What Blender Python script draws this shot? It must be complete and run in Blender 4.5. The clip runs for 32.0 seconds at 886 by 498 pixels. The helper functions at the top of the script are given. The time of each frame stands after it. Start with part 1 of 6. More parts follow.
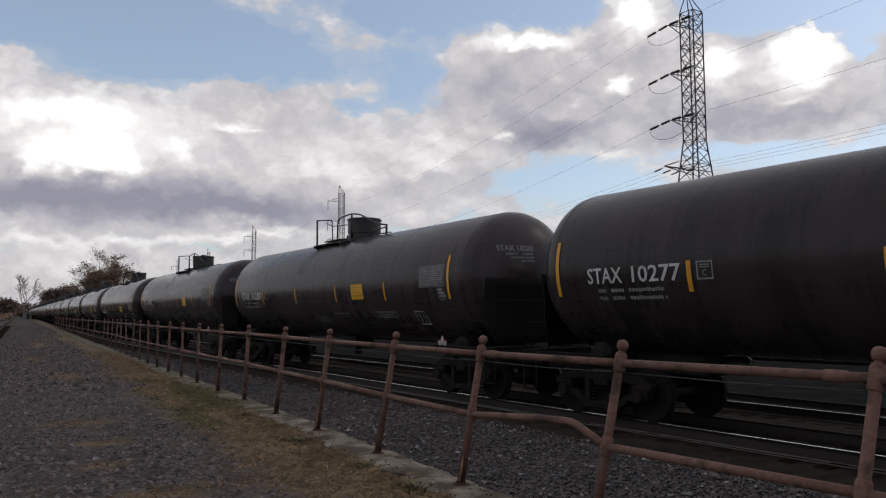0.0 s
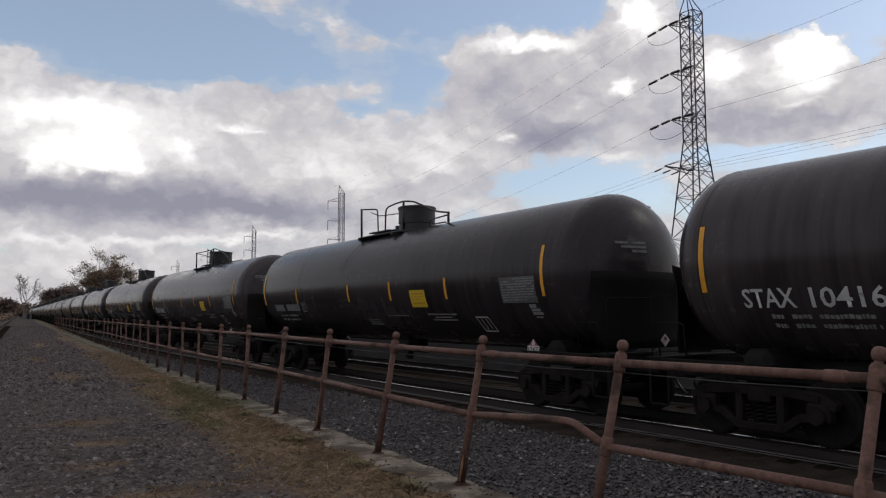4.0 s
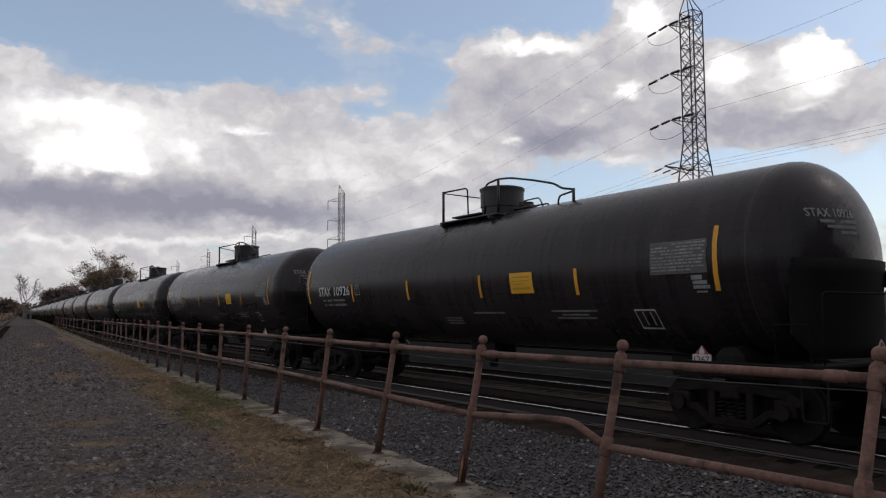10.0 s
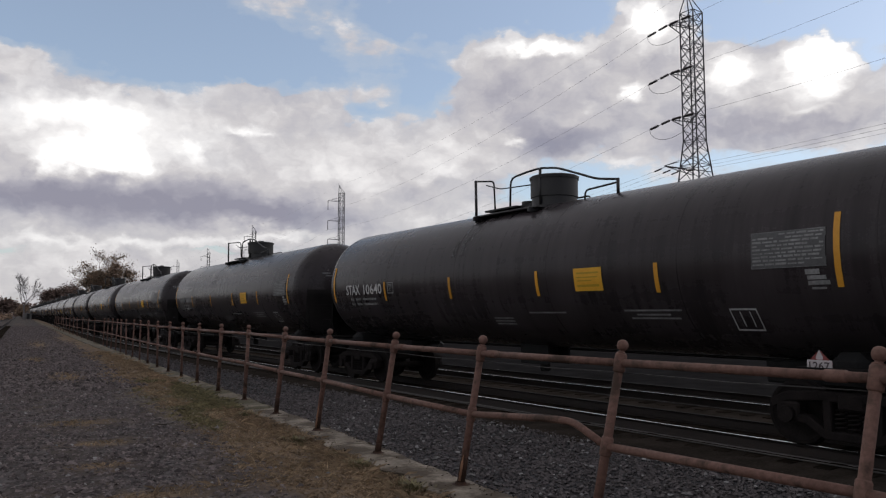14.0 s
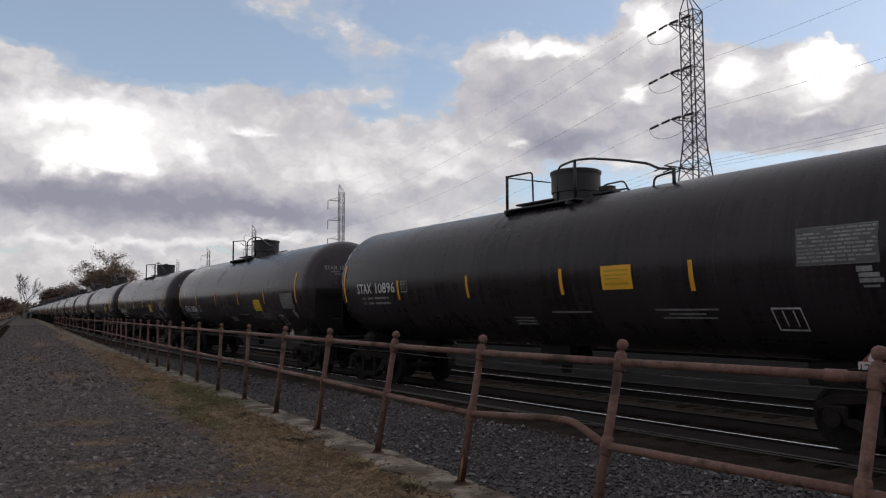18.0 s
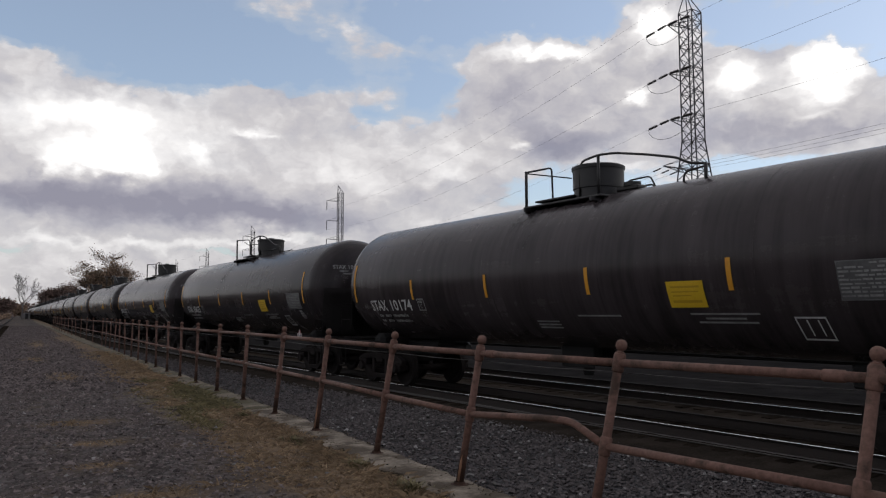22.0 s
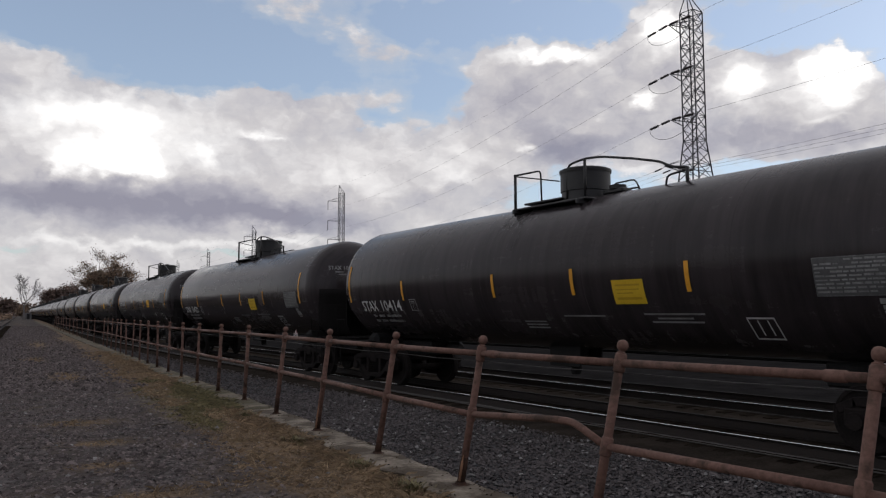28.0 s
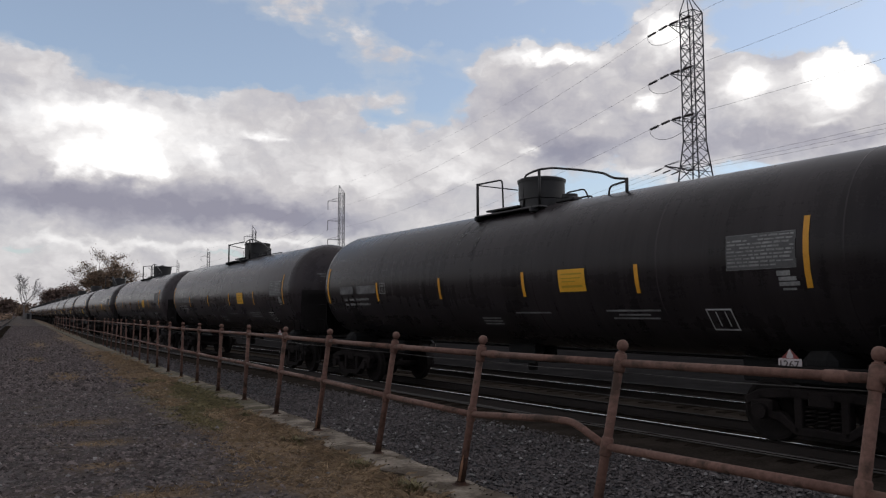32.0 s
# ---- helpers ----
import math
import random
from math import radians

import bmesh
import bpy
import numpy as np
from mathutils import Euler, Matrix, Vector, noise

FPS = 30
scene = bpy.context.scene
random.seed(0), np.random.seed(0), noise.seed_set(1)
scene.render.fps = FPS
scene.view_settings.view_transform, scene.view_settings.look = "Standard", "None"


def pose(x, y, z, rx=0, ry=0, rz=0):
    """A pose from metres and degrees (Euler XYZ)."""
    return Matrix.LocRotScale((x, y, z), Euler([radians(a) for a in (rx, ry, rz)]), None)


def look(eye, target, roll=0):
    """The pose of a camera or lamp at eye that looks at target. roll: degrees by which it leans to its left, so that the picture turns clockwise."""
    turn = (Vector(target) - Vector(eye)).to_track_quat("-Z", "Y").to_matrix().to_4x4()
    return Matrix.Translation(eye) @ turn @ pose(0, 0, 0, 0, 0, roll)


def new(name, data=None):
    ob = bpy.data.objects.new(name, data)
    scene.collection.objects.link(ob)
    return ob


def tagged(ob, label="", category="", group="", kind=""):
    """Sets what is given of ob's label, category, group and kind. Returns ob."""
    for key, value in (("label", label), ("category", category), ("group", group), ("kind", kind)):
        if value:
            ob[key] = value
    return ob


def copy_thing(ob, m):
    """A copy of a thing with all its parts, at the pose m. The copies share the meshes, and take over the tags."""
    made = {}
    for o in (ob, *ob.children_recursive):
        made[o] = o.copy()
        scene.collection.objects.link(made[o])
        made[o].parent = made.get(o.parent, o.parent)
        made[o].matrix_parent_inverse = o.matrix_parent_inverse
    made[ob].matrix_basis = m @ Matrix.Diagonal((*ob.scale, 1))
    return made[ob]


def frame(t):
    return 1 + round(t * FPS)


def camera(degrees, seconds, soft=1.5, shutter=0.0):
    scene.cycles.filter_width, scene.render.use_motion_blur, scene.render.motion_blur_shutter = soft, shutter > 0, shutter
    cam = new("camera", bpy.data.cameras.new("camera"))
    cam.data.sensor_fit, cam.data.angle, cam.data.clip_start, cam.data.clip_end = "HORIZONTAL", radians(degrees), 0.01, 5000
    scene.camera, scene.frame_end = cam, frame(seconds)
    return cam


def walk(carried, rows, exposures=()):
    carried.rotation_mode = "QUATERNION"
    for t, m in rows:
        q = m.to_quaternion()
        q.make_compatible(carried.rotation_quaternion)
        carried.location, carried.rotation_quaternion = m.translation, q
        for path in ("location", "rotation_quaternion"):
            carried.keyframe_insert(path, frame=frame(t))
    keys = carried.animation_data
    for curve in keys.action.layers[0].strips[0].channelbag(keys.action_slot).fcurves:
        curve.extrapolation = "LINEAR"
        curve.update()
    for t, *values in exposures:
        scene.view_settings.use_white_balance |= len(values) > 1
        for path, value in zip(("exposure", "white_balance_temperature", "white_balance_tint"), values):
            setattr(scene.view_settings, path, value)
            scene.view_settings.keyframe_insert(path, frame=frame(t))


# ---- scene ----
CAM_EYE = (0.0, 0.0, 1.88)
LENS = 61.45


def aim(turn, tilt=4.967, lean=-0.1):
    """The camera's pose: degrees to the right of north, and up."""
    return pose(*CAM_EYE, 90 + tilt, 0, -turn) @ pose(0, 0, 0, 0, 0, lean)


cam = camera(LENS, 32.0, soft=1.2)
walk(cam, [(0, aim(29.09)), (13, aim(29.09)), (16.5, aim(29.09, 4.92)), (20, aim(29.12, 4.92)), (22.5, aim(29.19, 4.96)),
           (25.5, aim(29.21)), (27.5, aim(29.09)), (32, aim(29.09))], exposures=[(0, 0.0, 6470, 10.5), (32, 0.0, 6470, 10.5)])

# ---- light ----
SUN_TURN, SUN_UP = 105.0, 40.0      # degrees clockwise from north, and above the horizon
world = bpy.data.worlds.new("sky")
scene.world = world
world.use_nodes = True
wn = world.node_tree.nodes
sky = wn.new("ShaderNodeTexSky")
sky.sky_type, sky.sun_disc = "NISHITA", False
sky.sun_elevation, sky.sun_rotation = radians(SUN_UP), radians(SUN_TURN)
sky.air_density, sky.dust_density, sky.ozone_density = 1.0, 1.5, 1.0
wn["Background"].inputs["Strength"].default_value = 0.150
world.node_tree.links.new(sky.outputs[0], wn["Background"].inputs["Color"])

sun_data = bpy.data.lights.new("sun", "SUN")
sun_data.energy, sun_data.angle, sun_data.color = 0.7, radians(14), (1.0, 0.95, 0.88)
sun = new("sun", sun_data)
sx = math.sin(radians(SUN_TURN)) * math.cos(radians(SUN_UP))
sy = math.cos(radians(SUN_TURN)) * math.cos(radians(SUN_UP))
sun.matrix_world = look((sx * 100, sy * 100, math.sin(radians(SUN_UP)) * 100), (0, 0, 0))


# ---- materials ----
class Nodes:
    """Short-hand to wire a node tree."""

    def __init__(self, tree):
        self.tree = tree

    def add(self, kind, links=None, **props):
        n = self.tree.nodes.new(kind)
        for k, v in props.items():
            setattr(n, k, v)
        for key, v in (links or {}).items():
            if isinstance(v, bpy.types.NodeSocket):
                self.tree.links.new(v, n.inputs[key])
            else:
                n.inputs[key].default_value = v
        return n

    def math(self, op, a, b=0.0, c=0.0, clamp=False):
        return self.add("ShaderNodeMath", {0: a, 1: b, 2: c}, operation=op, use_clamp=clamp).outputs[0]

    def vec(self, op, a, b=(0, 0, 0)):
        n = self.add("ShaderNodeVectorMath", {0: a, 1: b}, operation=op)
        return n.outputs["Value"] if op in ("DOT_PRODUCT", "LENGTH") else n.outputs[0]

    def noise(self, vector, scale, detail=4.0, rough=0.55):
        return self.add("ShaderNodeTexNoise", {"Vector": vector, "Scale": scale, "Detail": detail, "Roughness": rough}).outputs[0]

    def ramp(self, fac, stops, interp="LINEAR"):
        n = self.add("ShaderNodeValToRGB", {"Fac": fac})
        n.color_ramp.interpolation = interp
        el = n.color_ramp.elements
        while len(el) < len(stops):
            el.new(0.5)
        for e, (pos, col) in zip(el, stops):
            e.position = pos
            e.color = (col, col, col, 1) if isinstance(col, (int, float)) else (*col, 1)
        return n.outputs[0]

    def mix(self, fac, a, b, blend="MIX"):
        n = self.add("ShaderNodeMix", data_type="RGBA", blend_type=blend)
        for i, v in ((0, fac), (6, a), (7, b)):
            if isinstance(v, bpy.types.NodeSocket):
                self.tree.links.new(v, n.inputs[i])
            elif i == 0:
                n.inputs[0].default_value = v
            else:
                n.inputs[i].default_value = (*v, 1) if len(v) == 3 else v
        return n.outputs[2]


def blank(name):
    m = bpy.data.materials.new(name)
    m.use_nodes = True
    return m, Nodes(m.node_tree), m.node_tree.nodes["Principled BSDF"]


def surface(name, dark, light, rough=0.7, metal=0.0, scale=6.0, fine=60.0, bump=0.3, depth=0.01, stain=None, stain_at=0.6,
            stain_scale=1.5, island=0.0, each=0.0, spec=0.5, stretch=(1, 1, 1), rough_var=0.15):
    """A weathered surface: two scales of colour grain, stains of another colour, relief, and varied gloss."""
    m, n, bsdf = blank(name)
    at = n.add("ShaderNodeTexCoord").outputs["Object"]
    at = n.vec("MULTIPLY", at, stretch)
    big, small = n.noise(at, scale, 5), n.noise(at, fine, 3)
    f = n.math("ADD", n.math("MULTIPLY", big, 0.6), n.math("MULTIPLY", small, 0.4))
    col = n.mix(n.ramp(f, [(0.32, 0.0), (0.68, 1.0)]), dark, light)
    if stain:
        s = n.noise(at, stain_scale, 6, 0.65)
        col = n.mix(n.ramp(s, [(stain_at - 0.06, 0.0), (stain_at + 0.08, 1.0)]), col, stain)
    if island:
        r = n.add("ShaderNodeNewGeometry").outputs["Random Per Island"]
        col = n.mix(1.0, col, n.ramp(r, [(0.0, 1 - island), (1.0, 1 + island)]), "MULTIPLY")
    if each:
        r = n.add("ShaderNodeObjectInfo").outputs["Random"]
        col = n.mix(1.0, col, n.ramp(r, [(0.0, 1 - each), (1.0, 1 + each)]), "MULTIPLY")
    n.tree.links.new(col, bsdf.inputs["Base Color"])
    bsdf.inputs["Metallic"].default_value = metal
    bsdf.inputs["Specular IOR Level"].default_value = spec
    rr = n.math("ADD", n.math("MULTIPLY", big, rough_var * 2), rough - rough_var, clamp=True)
    n.tree.links.new(rr, bsdf.inputs["Roughness"])
    if bump:
        b = n.add("ShaderNodeBump", {"Height": f, "Strength": bump, "Distance": depth})
        n.tree.links.new(b.outputs[0], bsdf.inputs["Normal"])
    return m


def tank_paint(name="black_tank_paint", dusty=1.0, gloss=0.20, rough=0.09):
    """Black satin paint with a film of road dust, darker streaks down the side and faint rows of plate seams."""
    m, n, bsdf = blank(name)
    at = n.add("ShaderNodeTexCoord").outputs["Object"]
    rnd = n.add("ShaderNodeObjectInfo").outputs["Random"]
    shift = n.add("ShaderNodeCombineXYZ", {0: n.math("MULTIPLY", rnd, 57.0)}).outputs[0]
    at = n.vec("ADD", at, shift)
    dust = n.noise(n.vec("MULTIPLY", at, (0.5, 0.5, 0.25)), 1.3, 5, 0.6)
    streak = n.noise(n.vec("MULTIPLY", at, (3.0, 0.4, 0.18)), 1.6, 4, 0.6)
    spray = n.noise(n.vec("MULTIPLY", at, (0.16, 1.0, 1.5)), 1.5, 5, 0.62)
    fine = n.noise(at, 38.0, 3)
    f = n.math("ADD", n.math("MULTIPLY", dust, 0.55), n.math("MULTIPLY", streak, 0.45))
    base = n.mix(n.ramp(f, [(0.41, 0.0), (0.61, 1.0)]), (0.0270 * dusty, 0.0225 * dusty, 0.0238 * dusty), (0.0630 * dusty, 0.0525 * dusty, 0.0550 * dusty))
    base = n.mix(n.math("MULTIPLY", n.ramp(streak, [(0.6, 0.0), (0.75, 1.0)]), 0.45), base, (0.006, 0.006, 0.006))
    base = n.mix(n.ramp(spray, [(0.50, 0.0), (0.72, 0.5)]), base, (0.048 * dusty, 0.0395 * dusty, 0.0370 * dusty))
    # some cars are dustier than others
    base = n.mix(1.0, base, n.ramp(n.math("FRACT", n.math("MULTIPLY", rnd, 7.3)), [(0.0, 0.75), (1.0, 1.35)]), "MULTIPLY")
    n.tree.links.new(base, bsdf.inputs["Base Color"])
    r = n.math("ADD", n.math("MULTIPLY", f, 0.26), n.math("ADD", n.math("MULTIPLY", fine, 0.05), rough))
    r = n.math("ADD", r, n.math("MULTIPLY", n.math("SUBTRACT", spray, 0.5), 0.22), clamp=True)
    n.tree.links.new(r, bsdf.inputs["Roughness"])
    bsdf.inputs["Specular IOR Level"].default_value = gloss
    b = n.add("ShaderNodeBump", {"Height": n.math("ADD", n.math("MULTIPLY", fine, 0.15), dust), "Strength": 0.18, "Distance": 0.02})
    n.tree.links.new(b.outputs[0], bsdf.inputs["Normal"])
    return m


# patches of dry grass out on the gravel: place and half widths
TURF = ((0.75, 17.0, 0.42, 1.6), (0.62, 9.8, 0.42, 0.30), (0.62, 8.15, 0.35, 0.24), (0.56, 6.9, 0.26, 0.22), (0.45, 36.0, 0.45, 6.0), (0.85, 5.65, 0.42, 0.25),
        (0.2, 24.0, 0.3, 1.5), (1.7, 43.0, 0.6, 9.0), (1.75, 16.6, 0.35, 1.6), (2.05, 13.6, 0.35, 2.2), (2.05, 6.3, 0.4, 0.9), (2.1, 10.4, 0.3, 1.6))


def ground_mat():
    """Worn dark gravel with patches of dry brown and some green grass."""
    m, n, bsdf = blank("gravel_ground")
    at = n.add("ShaderNodeTexCoord").outputs["Object"]
    stones = n.add("ShaderNodeTexVoronoi", {"Vector": at, "Scale": 21.0, "Randomness": 1.0})
    pebble = n.mix(n.ramp(stones.outputs["Color"], [(0.1, 0.0), (0.9, 1.0)]), (0.028, 0.025, 0.025), (0.148, 0.133, 0.128))
    grit = n.noise(at, 90.0, 3)
    soil = n.mix(grit, (0.042, 0.035, 0.032), (0.102, 0.086, 0.078))
    big = n.noise(at, 0.45, 5, 0.6)
    gravel = n.mix(n.ramp(n.noise(at, 2.2, 4), [(0.42, 0.0), (0.58, 1.0)]), pebble, soil)
    x = n.add("ShaderNodeSeparateXYZ", {0: at})
    # the grass lies in a ragged strip along the kerb and in a few patches out on the gravel
    wob = n.math("MULTIPLY", n.math("SUBTRACT", n.noise(n.vec("MULTIPLY", at, (1, 0.6, 1)), 1.1, 6, 0.7), 0.5), 1.7)
    edge = n.math("ADD", x.outputs[0], wob)
    near_kerb = n.ramp(n.math("SUBTRACT", edge, 1.0, clamp=True), [(0.45, 0.0), (0.85, 0.9)])
    bent = n.vec("ADD", at, n.vec("MULTIPLY", n.vec("SUBTRACT", n.add("ShaderNodeTexNoise", {"Vector": at, "Scale": 1.6, "Detail": 6.0, "Roughness": 0.7}).outputs[1], (0.5, 0.5, 0.5)), (0.9, 1.5, 0)))
    patch = 0.0
    for px, py, rx, ry in TURF:
        q = n.vec("MULTIPLY", n.vec("SUBTRACT", bent, (px, py, 0.63)), (1 / rx, 1 / ry, 0))
        patch = n.math("ADD", n.math("EXPONENT", n.math("MULTIPLY", n.vec("DOT_PRODUCT", q, q), -1.0)), patch)
    strew = n.ramp(n.noise(n.vec("MULTIPLY", at, (1, 0.5, 1)), 0.55, 6, 0.7), [(0.50, 0.0), (0.64, 0.6)])
    grass = n.math("MAXIMUM", n.math("MAXIMUM", near_kerb, strew), n.math("MULTIPLY", patch, 1.0, clamp=True))
    grass = n.math("MULTIPLY", grass, n.ramp(n.noise(at, 9.0, 5, 0.65), [(0.30, 0.25), (0.55, 1.0)]))
    straw = n.mix(n.noise(at, 14.0, 5, 0.65), (0.100, 0.068, 0.042), (0.300, 0.210, 0.132))
    green = n.mix(n.noise(at, 20.0, 4), (0.095, 0.078, 0.038), (0.270, 0.218, 0.112))
    along = n.math("ADD", n.math("MULTIPLY", n.math("ABSOLUTE", n.math("SUBTRACT", x.outputs[1], 11.6)), -0.10), n.math("MULTIPLY", n.noise(at, 0.9, 5, 0.65), 1.3))
    turf = n.mix(n.ramp(along, [(0.34, 0.0), (0.56, 0.85)]), straw, green)
    col = n.mix(grass, gravel, turf)
    col = n.mix(1.0, col, n.ramp(big, [(0.34, 0.68), (0.66, 1.08)]), "MULTIPLY")
    n.tree.links.new(col, bsdf.inputs["Base Color"])
    bsdf.inputs["Roughness"].default_value = 0.92
    bsdf.inputs["Specular IOR Level"].default_value = 0.08
    h = n.math("ADD", n.math("MULTIPLY", stones.outputs["Distance"], -1.0), n.math("MULTIPLY", grit, 0.5))
    b = n.add("ShaderNodeBump", {"Height": h, "Strength": 0.8, "Distance": 0.025})
    n.tree.links.new(b.outputs[0], bsdf.inputs["Normal"])
    return m


def ballast_mat():
    m, n, bsdf = blank("ballast")
    at = n.add("ShaderNodeTexCoord").outputs["Object"]
    v = n.add("ShaderNodeTexVoronoi", {"Vector": at, "Scale": 17.0, "Randomness": 1.0})
    col = n.mix(n.ramp(v.outputs["Color"], [(0.1, 0.0), (0.9, 1.0)]), (0.022, 0.021, 0.023), (0.105, 0.101, 0.102))
    rust = n.ramp(n.noise(at, 0.8, 5, 0.65), [(0.56, 0.0), (0.72, 0.7)])
    col = n.mix(rust, col, (0.060, 0.045, 0.036))
    n.tree.links.new(col, bsdf.inputs["Base Color"])
    bsdf.inputs["Roughness"].default_value = 0.9
    bsdf.inputs["Specular IOR Level"].default_value = 0.1
    b = n.add("ShaderNodeBump", {"Height": n.math("MULTIPLY", v.outputs["Distance"], -1.0), "Strength": 1.0, "Distance": 0.05})
    n.tree.links.new(b.outputs[0], bsdf.inputs["Normal"])
    return m


def spill_mat():
    """Thin black oil that shows in ragged streaks."""
    m, n, bsdf = blank("oil_spill")
    at = n.add("ShaderNodeTexCoord").outputs["Object"]
    bsdf.inputs["Base Color"].default_value = (0.006, 0.006, 0.006, 1)
    bsdf.inputs["Roughness"].default_value = 0.35
    s = n.noise(n.vec("MULTIPLY", at, (5.0, 1.0, 0.7)), 1.6, 5, 0.65)
    n.tree.links.new(n.math("MULTIPLY", n.ramp(s, [(0.50, 0.0), (0.66, 1.0)]), 0.75), bsdf.inputs["Alpha"])
    return m


def dust_mat():
    """Pale dust that lies in ragged vertical wipes and fades out at its rim."""
    m, n, bsdf = blank("pale_road_dust")
    at = n.add("ShaderNodeTexCoord").outputs["Object"]
    seed = n.add("ShaderNodeCombineXYZ", {1: n.math("MULTIPLY", n.add("ShaderNodeObjectInfo").outputs["Random"], 31.0)}).outputs[0]
    bsdf.inputs["Base Color"].default_value = (0.19, 0.175, 0.168, 1)
    bsdf.inputs["Roughness"].default_value = 0.85
    bsdf.inputs["Specular IOR Level"].default_value = 0.1
    q = n.vec("MULTIPLY", n.vec("SUBTRACT", at, (0, -0.42, 3.06)), (0, 1 / 0.52, 1 / 0.34))
    rim = n.ramp(n.vec("DOT_PRODUCT", q, q), [(0.15, 1.0), (0.95, 0.0)], "EASE")
    s = n.noise(n.vec("MULTIPLY", n.vec("ADD", at, seed), (1, 2.2, 0.9)), 2.6, 5, 0.6)
    n.tree.links.new(n.math("MULTIPLY", rim, n.ramp(s, [(0.40, 0.0), (0.68, 0.55)])), bsdf.inputs["Alpha"])
    return m


# cloud masses: degrees to the right of north, degrees up, half widths, weight
COVER = (
    (5.7, 20.2, 8.65, 2.78, -1.10),
    (-0.4, 20.3, 4.08, 1.76, -0.70),
    (9.7, 18.0, 5.14, 1.55, -0.60),
    (15.8, 19.4, 4.64, 1.78, -0.60),
    (21.9, 18.1, 5.24, 1.14, -0.45),
    (28.0, 17.4, 2.22, 2.48, -0.60),
    (23.6, 15.0, 2.63, 0.92, -0.50),
    (26.7, 21.8, 4.02, 1.79, -0.75),
    (34.3, 22.7, 7.52, 1.49, -1.00),
    (40.4, 21.4, 2.58, 0.98, -0.60),
    (51.1, 20.9, 2.70, 1.30, -0.80),
    (55.9, 20.0, 4.28, 1.16, -1.00),
    (59.7, 18.6, 1.99, 1.59, -0.90),
    (59.6, 16.5, 0.99, 0.58, -0.50),
    (38.9, 9.4, 4.68, 1.36, -1.00),
    (43.9, 8.8, 2.46, 1.04, -0.50),
    (50.7, 10.8, 4.56, 0.72, -0.50),
    (57.8, 7.7, 4.05, 2.66, -0.90),
    (-0.8, 4.4, 2.30, 0.30, -0.35),
    (12.0, 4.5, 3.18, 0.25, -0.30),
    (-1.3, 16.6, 1.66, 1.44, 0.50),
    (3.0, 13.2, 6.06, 2.10, 0.60),
    (-0.0, 10.5, 4.04, 2.26, 0.40),
    (15.5, 14.9, 4.18, 1.43, 0.55),
    (14.2, 16.8, 2.07, 0.56, 0.35),
    (19.7, 15.7, 2.16, 0.62, 0.25),
    (18.7, 22.3, 2.60, 0.86, 0.05),
    (26.3, 20.1, 2.23, 0.73, 0.28),
    (22.7, 22.5, 2.65, 0.78, -0.20),
    (52.2, 20.2, 1.32, 0.67, 0.35),
    (8.8, 8.4, 13.35, 2.43, 0.60),
    (23.2, 11.4, 10.77, 2.56, 0.55),
    (36.9, 16.4, 5.65, 3.51, 0.60),
    (33.4, 18.1, 2.65, 2.05, 0.40),
    (38.7, 19.8, 3.04, 0.80, 0.50),
    (45.1, 21.0, 1.65, 1.54, 0.80),
    (45.0, 17.1, 3.29, 3.19, 0.50),
    (50.6, 17.0, 2.31, 1.74, 0.70),
    (56.3, 16.6, 2.11, 1.93, 1.10),
    (54.6, 13.4, 7.20, 1.92, 0.60),
    (32.0, 13.6, 3.52, 1.27, 0.30),
    (3.4, 3.3, 8.81, 1.95, 0.40),
)
